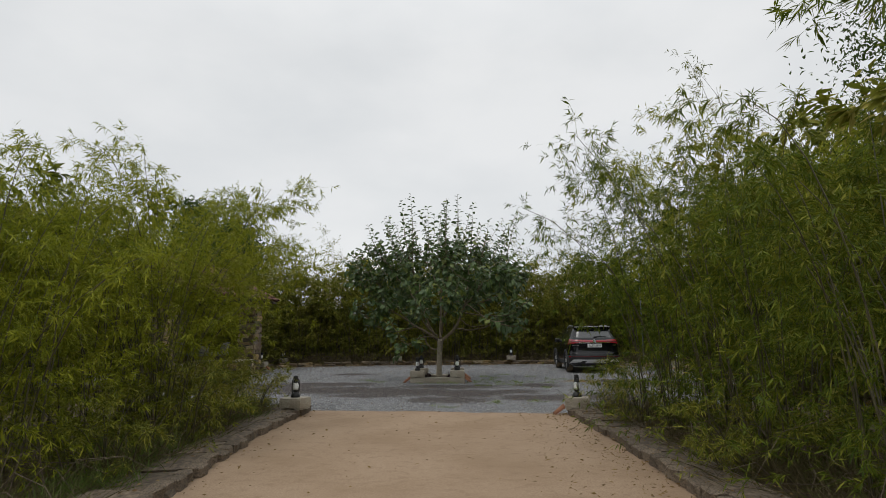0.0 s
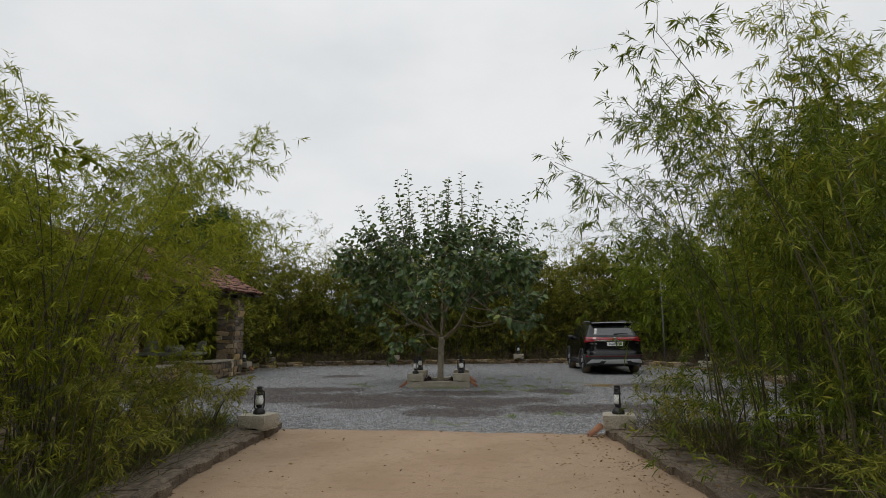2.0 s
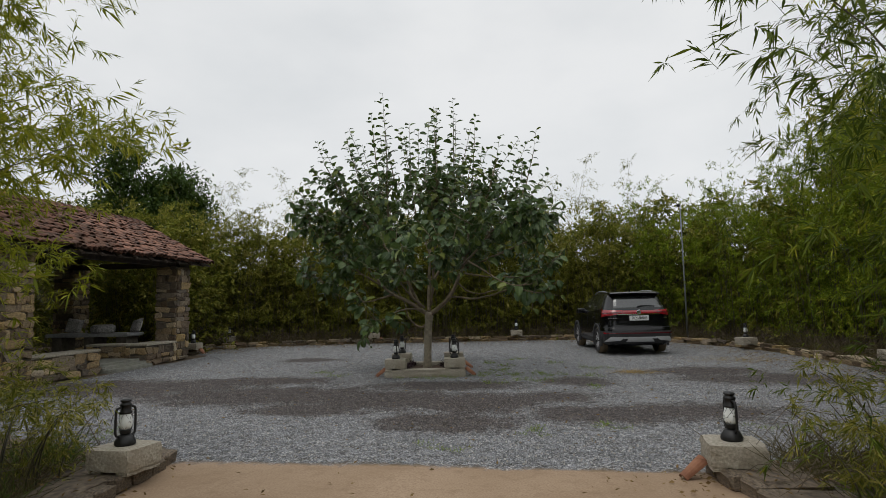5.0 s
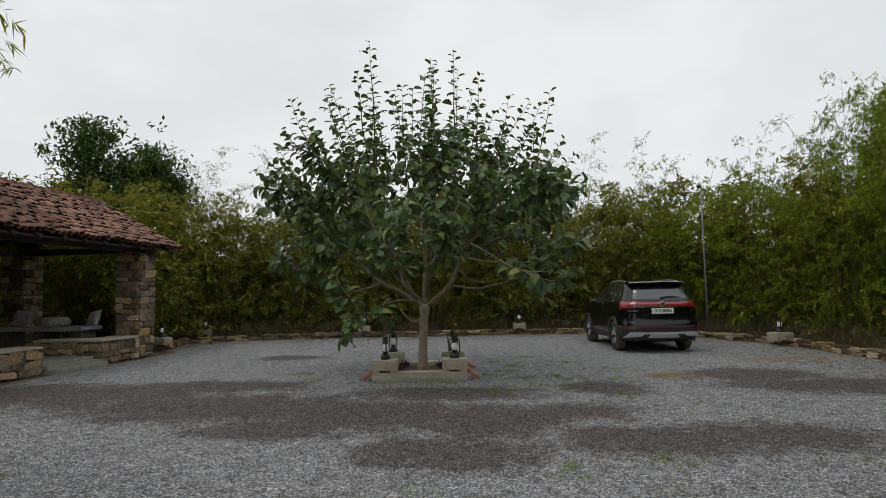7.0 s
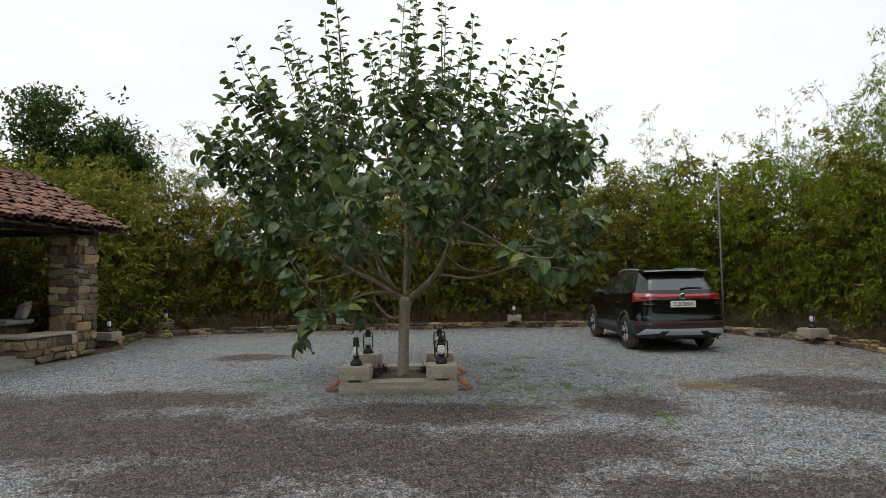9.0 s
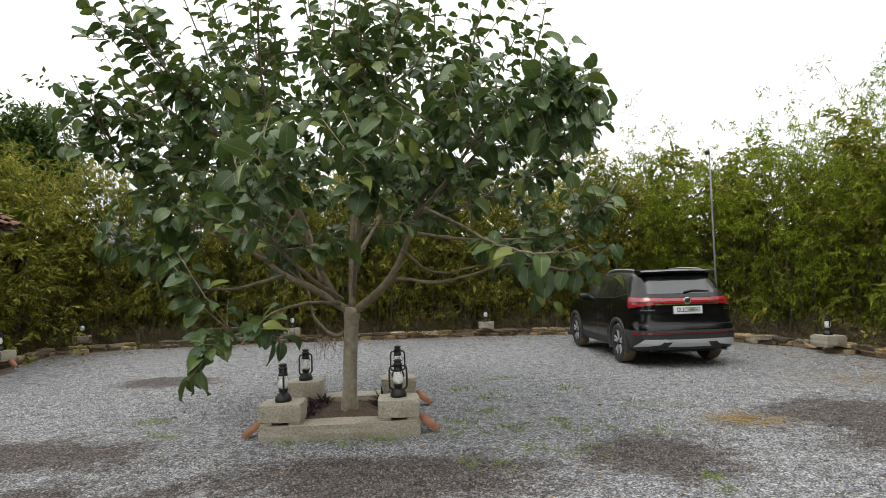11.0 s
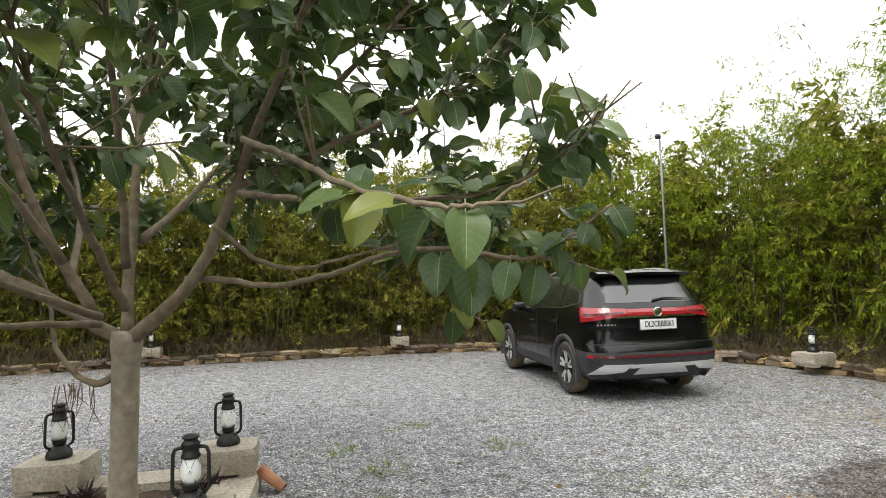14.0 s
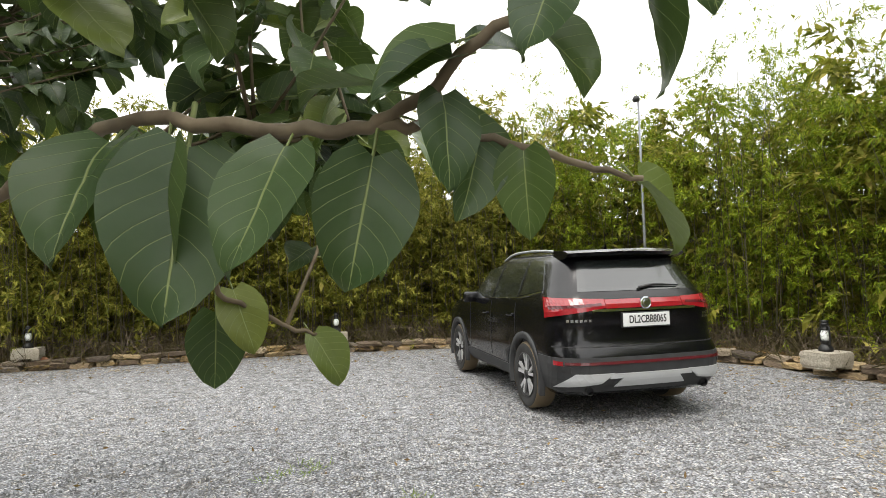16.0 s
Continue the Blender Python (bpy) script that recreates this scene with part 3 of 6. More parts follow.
def build_block(rng):
    """A square stone block lifted on two low feet, with a slot between."""
    root = empty("lantern_block", label="square grey stone block on two low stone feet", category="stone block", group="lantern blocks")
    part("block", slab_bm(0.44, 0.42, 0.035, 0.215, rng), M_STONE, root)
    for s in (-1, 1):
        b = slab_bm(0.12, 0.38, 0.0, 0.037, rng)
        bmesh.ops.translate(b, verts=b.verts[:], vec=(s * 0.145, 0, 0))
        part("foot", b, M_STONE, root)
    return root


def build_halftile():
    """A half-round clay tile, tapering."""
    b = bmesh.new()
    rows = []
    for k, (r, y) in enumerate(((0.065, 0.0), (0.058, 0.12), (0.05, 0.24))):
        outer = [b.verts.new((r * math.cos(t), y, r * math.sin(t))) for t in np.linspace(0, math.pi, 9)]
        inner = [b.verts.new(((r - 0.013) * math.cos(t), y, (r - 0.013) * math.sin(t))) for t in np.linspace(0, math.pi, 9)]
        rows.append(outer + inner[::-1])
    for a, c in zip(rows, rows[1:]):
        for i in range(18):
            j = (i + 1) % 18
            b.faces.new((a[i], a[j], c[j], c[i]))
    for row in (rows[0], rows[-1]):
        for i in range(8):
            b.faces.new((row[i], row[i + 1], row[16 - i], row[17 - i]))
    bmesh.ops.recalc_face_normals(b, faces=b.faces[:])
    return tagged(part("clay_tile", b, M_TERRA, smooth=False), "half-round terracotta tile leaning against a stone block", "tile", "", "")


def build_planter():
    """The square stone planter round the tree."""
    rng = random.Random(3)
    x0, x1, y0, y1, w, h = -2.24, -0.56, 17.88, 19.7, 0.32, 0.135
    turned = pose(-1.4, 17.93, 0, 0, 0, 6.5) @ pose(1.4, -17.93, 0)
    root = empty("tree_planter", turned, label="square planter of grey dressed stone beams round the tree", category="planter")
    for cx, cy, sx, sy in (((x0 + x1) / 2, y0 + w / 2, x1 - x0, w), ((x0 + x1) / 2, y1 - w / 2, x1 - x0, w), (x0 + w / 2, (y0 + y1) / 2, w, y1 - y0 - 2 * w - 0.01), (x1 - w / 2, (y0 + y1) / 2, w, y1 - y0 - 2 * w - 0.01)):
        b = slab_bm(sx, sy, -0.05, h, rng)
        bmesh.ops.translate(b, verts=b.verts[:], vec=(cx, cy, 0))
        part("stone_beam", b, M_STONE, root)
    s = bmesh.new()
    bmesh.ops.create_grid(s, x_segments=24, y_segments=24, size=0.5)
    for v in s.verts:
        v.co = Vector(((x0 + x1) / 2 + v.co.x * (x1 - x0 - 2 * w + 0.06), (y0 + y1) / 2 + v.co.y * (y1 - y0 - 2 * w + 0.06), 0.06 + 0.03 * noise.noise(v.co * 9) + 0.02 * rng.random()))
    part("soil", s, M_SOIL, root, "dark brown soil", True)
    return x0, x1, y0, y1, h


PX0, PX1, PY0, PY1, PH = build_planter()
PLANTER_TURN = 6.5


def planter_spot(x, y):
    """A place on the planter, which stands a little turned."""
    q = pose(-1.4, 17.93, 0, 0, 0, PLANTER_TURN) @ Vector((x + 1.4, y - 17.93, 0))
    return q.x, q.y


LAMP_PLACES = [  # x, y, base height, lantern turn, block turn, tile side (-1, 0, 1)
    (-2.97, 10.84, 0.1, 70, -8, 0), (2.25, 11.22, 0.085, 100, -6, -1),
    (*planter_spot(PX0 + 0.23, PY0 + 0.24), PH, 110, 6, -1), (*planter_spot(PX1 - 0.23, PY0 + 0.24), PH, 12, 7, 1),
    (*planter_spot(PX0 + 0.25, PY1 - 0.22), PH, 48, 4, 0), (*planter_spot(PX1 - 0.24, PY1 - 0.22), PH, 18, 8, 1),
    (0.48, 28.75, 0.17, 30, 3, 0), (-5.0, 28.25, 0.17, 60, 12, 1), (-10.4, 27.2, 0.17, 20, 30, 1),
    (-9.85, 23.75, 0.17, 80, 0, 1), (6.9, 23.45, 0.12, 80, 12, 0), (7.75, 18.4, 0.17, 10, 80, 0),
]
lantern0, block_rng = build_lantern(), random.Random(11)
block0, tile0 = build_block(block_rng), build_halftile()
for k, (x, y, z, turn, bturn, tside) in enumerate(LAMP_PLACES):
    lm, bmx = pose(x, y, z + 0.213, 0, 0, turn), pose(x, y, z - 0.004, 0, 0, bturn)
    if k == 0:
        lantern0.matrix_basis, block0.matrix_basis = lm, bmx
    else:
        copy_thing(lantern0, lm)
        copy_thing(block0, bmx)
    if tside:
        tm = pose(x + tside * 0.225, y + 0.03, 0.115 if k < 6 else 0.16, -33, 0, -90 * tside + bturn - 25 * tside)
        if k == 1:
            tile0.matrix_basis = tm
        else:
            copy_thing(tile0, tm)

# ---- the broad-leaved tree in the planter ----
def ficus_leaf_mat():
    m, n, l, b = node_mat("ficus_leaf")
    uv = n.new("ShaderNodeUVMap")
    sep = n.new("ShaderNodeSeparateXYZ")
    l.new(uv.outputs[0], sep.inputs[0])
    across = math_node(n, l, "ABSOLUTE", math_node(n, l, "MULTIPLY_ADD", sep.outputs[0], 2.0))
    across.node.inputs[0].links[0].from_node.inputs[2].default_value = -1.0
    along = sep.outputs[1]
    geo = n.new("ShaderNodeNewGeometry")
    oi = n.new("ShaderNodeObjectInfo")
    r = math_node(n, l, "FRACT", math_node(n, l, "ADD", geo.outputs["Random Per Island"], oi.outputs["Random"]))
    base = ramp(n, l, r, [(0.0, (0.026, 0.058, 0.020)), (0.5, (0.044, 0.086, 0.028)), (0.85, (0.088, 0.140, 0.034)), (1.0, (0.20, 0.23, 0.042))])
    t = tex(n, l, 16, 4)
    base = mixc(n, l, math_node(n, l, "MULTIPLY", t.outputs[0], 0.35), base, (0.07, 0.095, 0.038))
    rib = ramp(n, l, across, [(0.012, (1, 1, 1)), (0.034, (0, 0, 0))])
    lat = math_node(n, l, "FRACT", math_node(n, l, "MULTIPLY", math_node(n, l, "SUBTRACT", along, math_node(n, l, "MULTIPLY", math_node(n, l, "POWER", across, 1.2), 0.3)), 7.0))
    vein = ramp(n, l, math_node(n, l, "ABSOLUTE", math_node(n, l, "SUBTRACT", lat, 0.5)), [(0.008, (0.65, 0.65, 0.65)), (0.032, (0, 0, 0))])
    veins = math_node(n, l, "MAXIMUM", rib, vein, True)
    col = mixc(n, l, math_node(n, l, "MULTIPLY", veins, 0.85), base, (0.27, 0.32, 0.12))
    # scorched tips on some leaves
    sick = ramp(n, l, r, [(0.86, (0, 0, 0)), (0.89, (1, 1, 1))])
    spot = ramp(n, l, math_node(n, l, "ADD", along, math_node(n, l, "MULTIPLY", t.outputs[0], 0.6)), [(1.0, (0, 0, 0)), (1.06, (1, 1, 1))])
    col = mixc(n, l, math_node(n, l, "MULTIPLY", sick, spot), col, (0.15, 0.05, 0.03))
    l.new(col, b.inputs["Base Color"])
    b.inputs["Roughness"].default_value = 0.38
    b.inputs["Specular IOR Level"].default_value = 0.38
    bump(n, l, b, math_node(n, l, "SUBTRACT", math_node(n, l, "MULTIPLY", t.outputs[0], 0.3), veins), 0.35, 0.003)
    tr = n.new("ShaderNodeBsdfTranslucent")
    l.new(mixc(n, l, 0.6, col, (0.13, 0.20, 0.03)), tr.inputs[0])
    mx = n.new("ShaderNodeMixShader")
    mx.inputs[0].default_value = 0.2
    l.new(b.outputs[0], mx.inputs[1])
    l.new(tr.outputs[0], mx.inputs[2])
    l.new(mx.outputs[0], n["Material Output"].inputs[0])
    return m


M_FICUS = ficus_leaf_mat()


def leaf_template(rng, rows=10, cols=7):
    """A heart-shaped leaf with a stalk, along +y from the stalk's foot, face up; unit length."""
    curl, fold, twist = rng.uniform(0.15, 0.6), rng.uniform(0.08, 0.32), rng.uniform(-0.2, 0.2)
    verts, uvs, faces = [], [], []
    stalk = 0.3
    for i in range(rows + 1):
        v = i / rows
        w = 0.36 * (math.sin(math.pi * min(1, v * 0.98 + 0.02) ** 0.72) ** 0.6) * (1 - 0.12 * v ** 2) + 0.003
        w = max(w, 0.15 * (1 - 6 * v))
        for j in range(cols):
            u = j / (cols - 1) * 2 - 1
            back = -0.085 * abs(u) * max(0, 1 - v * 5)
            verts.append((u * w, stalk + v + back, abs(u) * w * fold * 2 - curl * v * v * 0.5 + twist * u * v + 0.012 * math.sin(9 * v + 3 * u) + rng.uniform(-0.008, 0.008)))
            uvs.append((u * 0.5 + 0.5, v))
    for i in range(rows):
        for j in range(cols - 1):
            a = i * cols + j
            faces.append((a, a + 1, a + cols + 1, a + cols))
    k = len(verts)
    for y, r in ((0.0, 0.016), (stalk + 0.02, 0.012)):
        for q in range(4):
            verts.append((r * math.cos(q * math.pi / 2), y, r * math.sin(q * math.pi / 2) - 0.012 + 0.06 * (stalk - y) * (y > 0)))
            uvs.append((0.5, 0.5))
    for q in range(4):
        faces.append((k + q, k + (q + 1) % 4, k + 4 + (q + 1) % 4, k + 4 + q))
    return np.array(verts), np.array(uvs), np.array(faces)


def uv_mesh(name, V, UV, F):
    me = np_mesh(name, V, F)
    layer = me.uv_layers.new(name="UVMap")
    layer.data.foreach_set("uv", UV[F.ravel()].astype(np.float32).ravel())
    me.polygons.foreach_set("use_smooth", [True] * len(me.polygons))
    return me


def smooth_path(pts, k=5):
    """A rounded path through points."""
    p = [Vector(q) for q in pts]
    p = [p[0] * 2 - p[1]] + p + [p[-1] * 2 - p[-2]]
    out = []
    for i in range(1, len(p) - 2):
        for s in range(k):
            t = s / k
            a, b, c, d = p[i - 1], p[i], p[i + 1], p[i + 2]
            out.append(0.5 * ((2 * b) + (c - a) * t + (2 * a - 5 * b + 4 * c - d) * t * t + (3 * b - a - 3 * c + d) * t ** 3))
    return out + [p[-2]]


FORK = (-1.42, 18.78, 1.22)
BOUGHS = [  # radius at the foot, then the way of the limb
    (0.062, FORK, (-0.95, 18.6, 1.6), (-0.64, 18.5, 2.2), (-0.45, 18.35, 2.7), (-0.1, 18.2, 3.5), (0.2, 18.1, 4.5)),
    (0.05, FORK, (-1.41, 18.88, 2.3), (-1.35, 19.0, 3.5), (-1.25, 19.0, 4.6), (-1.2, 18.95, 5.45)),
    (0.058, FORK, (-1.9, 18.7, 1.55), (-2.34, 18.8, 1.78), (-2.9, 18.9, 2.4), (-3.5, 18.9, 3.1), (-4.2, 18.9, 3.9)),
    (0.045, (-1.6, 18.74, 1.4), (-1.9, 18.6, 2.1), (-2.2, 18.5, 3.2), (-2.5, 18.6, 4.5), (-2.65, 18.8, 5.45)),
    (0.024, (-1.0, 18.64, 1.62), (-0.7, 18.62, 1.6), (-0.41, 18.53, 1.56), (-0.05, 18.32, 1.62), (0.31, 18.06, 1.715), (0.57, 17.74, 1.72), (0.88, 17.52, 1.655), (1.01, 17.47, 1.65), (1.1, 17.39, 1.70), (1.2, 17.33, 1.78), (1.31, 17.28, 1.87)),
    (0.008, (1.01, 17.47, 1.65), (1.12, 17.44, 1.63), (1.24, 17.42, 1.59), (1.36, 17.41, 1.56)),
    (0.022, (-0.78, 18.5, 1.95), (-0.55, 18.6, 1.74), (-0.28, 18.6, 1.67), (0.0, 18.5, 1.72), (0.4, 18.4, 1.8), (0.85, 18.35, 1.84)),
    (0.022, (-0.55, 18.2, 2.1), (-0.15, 17.95, 2.02), (0.3, 17.75, 1.98), (0.75, 17.6, 1.98), (1.0, 17.52, 2.05), (1.15, 17.46, 2.15)),
    (0.02, (-0.45, 17.9, 2.34), (-0.1, 17.3, 2.1), (0.14, 16.95, 1.92), (0.35, 16.7, 1.82), (0.5, 16.6, 1.775), (0.62, 16.55, 1.78), (0.74, 16.51, 1.84)),
    (0.008, (0.6, 17.72, 1.70), (0.66, 17.85, 1.55), (0.68, 17.98, 1.42), (0.8, 18.05, 1.34), (0.88, 18.05, 1.31)),
    (0.032, (-1.35, 18.6, 1.45), (-1.2, 17.9, 1.8), (-1.0, 17.2, 2.05), (-0.8, 16.7, 2.15), (-0.72, 16.35, 2.4)),
    (0.03, (-1.5, 18.6, 1.4), (-1.62, 17.8, 1.62), (-1.66, 17.0, 1.85), (-1.62, 16.3, 2.05), (-1.6, 15.95, 2.3)),
    (0.026, (-1.55, 18.7, 1.35), (-1.75, 18.2, 1.38), (-1.95, 17.7, 1.32), (-2.1, 17.25, 1.18), (-2.22, 17.0, 1.08)),
    (0.034, (-1.46, 18.86, 1.02), (-1.66, 18.8, 0.97), (-1.9, 18.86, 1.2), (-2.05, 19.0, 1.6), (-2.6, 19.4, 2.4)),
    (0.024, (-2.2, 18.75, 1.7), (-2.8, 18.5, 1.55), (-3.4, 18.55, 1.7), (-4.0, 18.5, 2.2)),
    (0.03, (-0.6, 18.45, 2.3), (-0.25, 17.7, 2.55), (0.1, 17.05, 2.85), (0.5, 16.85, 2.9), (0.85, 16.75, 2.95)),
    (0.034, (-1.75, 18.65, 1.75), (-1.95, 18.2, 2.3), (-2.5, 17.6, 3.1), (-2.95, 17.2, 3.8), (-3.2, 17.0, 4.3)),
    (0.036, (-1.38, 18.9, 1.9), (-1.2, 19.6, 2.4), (-0.8, 20.4, 3.3), (-0.5, 20.9, 4.4)),
    (0.034, (-1.8, 18.85, 1.6), (-2.2, 19.7, 2.4), (-2.9, 20.4, 3.6), (-3.3, 20.8, 4.6)),
    (0.034, (-0.45, 18.4, 2.6), (0.0, 18.7, 2.95), (0.7, 18.7, 3.8), (1.0, 18.8, 4.8)),
    (0.028, (-0.6, 18.5, 2.2), (0.3, 18.3, 2.55), (0.9, 18.25, 2.8), (1.15, 18.25, 3.1)),
    (0.032, (-1.3, 18.5, 1.7), (-1.15, 18.0, 2.6), (-1.0, 17.4, 3.5), (-1.0, 17.2, 4.9)),
    (0.03, (-0.5, 18.4, 2.6), (-0.4, 18.7, 3.9), (-0.3, 18.8, 5.2)),
    (0.032, (-1.95, 18.6, 2.3), (-2.6, 18.9, 3.6), (-3.2, 19.0, 4.9)),
    (0.028, (-1.4, 18.95, 2.6), (-1.8, 19.3, 3.8), (-1.9, 19.4, 5.3)),
    (0.028, (-1.38, 18.95, 2.8), (-0.8, 18.3, 4.0), (-0.7, 18.0, 5.3)),
    (0.026, (-2.4, 18.8, 1.85), (-3.0, 18.2, 2.3), (-3.6, 17.8, 2.9), (-3.9, 17.6, 3.5)),
    (0.024, (-2.1, 18.5, 2.6), (-2.1, 17.8, 3.4), (-2.0, 17.3, 4.4), (-2.0, 17.1, 5.2)),
]


HANGING = [
    ((0.57, 17.70, 1.675), (0.52, 17.52, 1.49), (-0.3, -1, 0.55)), ((0.72, 17.61, 1.645), (0.70, 17.53, 1.35), (0.25, -1, 0.2)), ((0.68, 17.63, 1.65), (0.64, 17.6, 1.37), (-0.5, -1, 0.2)),
    ((0.88, 17.49, 1.62), (0.81, 17.38, 1.43), (-0.25, -1, 0.6)), ((1.0, 17.46, 1.6), (0.96, 17.44, 1.40), (0.15, -1, 0.15)),
    ((1.36, 17.41, 1.555), (1.48, 17.47, 1.47), (0.3, -0.8, 0.8)), ((1.28, 17.26, 1.79), (1.4, 17.32, 1.655), (0.7, -0.6, 0.5)),
    ((0.56, 16.59, 1.755), (0.55, 16.49, 1.575), (0.05, -1, 0.5)), ((0.36, 16.78, 1.83), (0.37, 16.79, 1.68), (-0.1, -1, 0.3)), ((0.22, 16.88, 1.86), (0.2, 16.8, 1.66), (0.3, -1, 0.4)),
    ((0.66, 18.03, 1.37), (0.66, 18.02, 1.18), (0.3, -1, 0.1)), ((0.87, 18.05, 1.31), (0.95, 18.02, 1.2), (0.6, -1, 0.4)), ((0.7, 18.02, 1.42), (0.76, 17.98, 1.27), (0.5, -1, 0.2)),
    ((1.1, 17.38, 1.71), (0.98, 17.33, 1.655), (-0.2, -0.9, 0.9)), ((1.14, 17.43, 1.62), (1.12, 17.4, 1.5), (0.5, -1, 0.1)), ((1.2, 17.42, 1.6), (1.2, 17.41, 1.47), (-0.4, -1, 0.1)),
]


def build_tree():
    rng = random.Random(77)
    root = empty("ficus_tree", pose(-1.47, 18.88, 0), "young broad-leaved tree with pale trunk and large dark green leaves", "tree")
    inv = root.matrix_basis.inverted()

    def child(name, bm, mat, label=""):
        bmesh.ops.transform(bm, matrix=inv, verts=bm.verts[:])
        return part(name, bm, mat, root, label, True)
    trunk = smooth_path([(-1.50, 18.93, 0.02), (-1.49, 18.9, 0.25), (-1.47, 18.88, 0.7), (-1.44, 18.82, 1.05), (-1.41, 18.77, 1.3)], 4)
    child("trunk", tube_bm(trunk, [0.115 - 0.03 * min(1, i / 5) + 0.012 * (i > 13) for i in range(len(trunk))], 14), M_BARK, "pale smooth grey-brown trunk")
    twigs, joints, leaders = [], [], []
    for r0, *way in BOUGHS:
        p = smooth_path(way, 6)
        k = len(p)
        for i in range(1, k):
            p[i] = p[i] + Vector((rng.uniform(-1, 1), rng.uniform(-1, 1), rng.uniform(-1, 1))) * 0.007
        child("limb", tube_bm(p, [r0 * 0.85 * (1 - 0.85 * (i / (k - 1)) ** 0.7) + 0.003 for i in range(k)], 8), M_LIMB)
        joints += p[k // 4:]
        run = sum((p[i] - p[i - 1]).length for i in range(1, k))
        count = max(4, int(run / 0.12))
        for q in range(count):
            f = 0.24 + 0.76 * (q + rng.random() * 0.7) / count
            i = min(k - 2, int(f * (k - 1)))
            o = p[i].lerp(p[i + 1], f * (k - 1) - i if f < 1 else 1.0)
            d = (p[i + 1] - p[i]).normalized()
            away = (o - Vector((-1.4, 18.8, o.z - 0.4)))
            away = away.normalized() if away.length > 0.05 else Vector((0, 0, 1))
            rnd = Vector((rng.gauss(0, 1), rng.gauss(0, 1), rng.gauss(0, 0.7))).normalized()
            if (o.z < 2.15 and f < 0.7) or (o.z >= 2.15 and f < 0.38) or o.z > 3.9:
                continue
            way2 = (d * 0.7 + away * 0.35 + rnd * 0.75 + Vector((0, 0, 0.25))).normalized()
            ln = rng.uniform(0.2, 0.7) * (1.0 if run > 1.2 else 0.6)
            if o.x > 0.5 and o.y < 18.2 and o.z < 1.74:
                continue
            if o.x > 0.0 and o.y < 18.0 and o.z < 1.9:
                ln = min(ln, 0.24)
                if rng.random() < 0.45 or (o.x > 0.55 and way2.z > 0.15):
                    continue
            twigs.append((o, way2, ln))
            if ln > 0.3:
                rnd = Vector((rng.gauss(0, 1), rng.gauss(0, 1), rng.gauss(0, 0.8))).normalized()
                twigs.append((o + way2 * ln * rng.uniform(0.4, 0.7), (way2 * 0.6 + rnd).normalized(), rng.uniform(0.15, 0.4)))
        if p[-1].z > 4.0:
            leaders.append(p[int(k * 0.55):] + [p[-1] + (p[-1] - p[-4]).normalized() * 0.3 + Vector((0, 0, 0.2))])
        elif not (p[-1].x > 0.5 and p[-1].y < 18.1):
            twigs.append((p[-1], (p[-1] - p[-3]).normalized(), 0.28))
    # finer shoots that fill the crown between the boughs
    for _ in range(270):
        a, e, r = rng.uniform(0, 2 * math.pi), rng.uniform(-0.85, 0.8), rng.uniform(0.4, 1.0) ** 0.6
        if e < -0.45:
            r = rng.uniform(0.85, 1.0)
        c = math.sqrt(max(0, 1 - e * e)) if e > -0.45 else 0.93
        q = Vector((-1.4 + 2.55 * r * c * math.cos(a), 18.8 + 2.3 * r * c * math.sin(a), 2.95 + (1.65 if e > 0 else 1.5) * r * e))
        if q.x > 0.2 and q.y < 17.9:
            continue
        foot = min(joints, key=lambda j: (j - q).length + (0.6 if j.z > q.z else 0))
        d = q - foot
        if 0.15 < d.length < 1.3:
            ln = min(d.length, 0.95)
            twigs.append((foot, d.normalized(), ln))
    # long upright shoots that stand clear of the crown
    for k in range(46):
        a, r = k * 2.39996 + rng.uniform(-0.3, 0.3), math.sqrt((k + 0.5) / 46)
        out = Vector((math.cos(a), math.sin(a), 0))
        q = Vector((-1.42 + 2.45 * r * out.x, 18.8 + 2.2 * r * out.y, 2.95 + 1.3 * math.sqrt(max(0.0, 1.02 - r * r))))
        if q.x > 0.3 and q.y < 17.9:
            continue
        foot = min(joints, key=lambda j: (j - q).length + (0.8 if j.z > q.z - 0.2 else 0))
        ln = rng.uniform(0.7, 1.65) * (1.0 - 0.35 * r)
        way = (Vector((0, 0, 1)) + out * (0.22 + 0.7 * r * r) + Vector((rng.gauss(0, 0.12), rng.gauss(0, 0.12), 0))).normalized()
        leaders.append(smooth_path([foot, foot.lerp(q, 0.6) - Vector((0, 0, 0.05)), q, q + way * ln * 0.5, q + way * ln + Vector((0, 0, 0.06))], 3))
    bm = bmesh.new()
    spots = []
    for o, d, ln in twigs:
        sag = Vector((0, 0, rng.uniform(-0.12, 0.12)))
        pts = [o, o + d * ln * 0.5 + sag * ln * 0.5, o + d * ln + Vector((0, 0, 0.1)) * ln]
        tube_bm(pts, [0.0065, 0.005, 0.0035], 5, bm)
        n_leaf = max(4, int(ln / 0.062))
        for q in range(n_leaf):
            f = (0.25 if ln < 0.5 else 0.45) + (0.75 if ln < 0.5 else 0.55) * (q + 0.5) / n_leaf
            at = pts[0].lerp(pts[1], f * 2) if f < 0.5 else pts[1].lerp(pts[2], f * 2 - 1)
            side = d.cross(Vector((rng.gauss(0, 1), rng.gauss(0, 1), rng.gauss(0, 1)))).normalized()
            ld = (side * 0.7 + d * 0.4 + Vector((0, 0, rng.uniform(-1.0, 0.1)))).normalized()
            if o.z > 3.6:
                ld = (ld + Vector((0, 0, 0.35))).normalized()
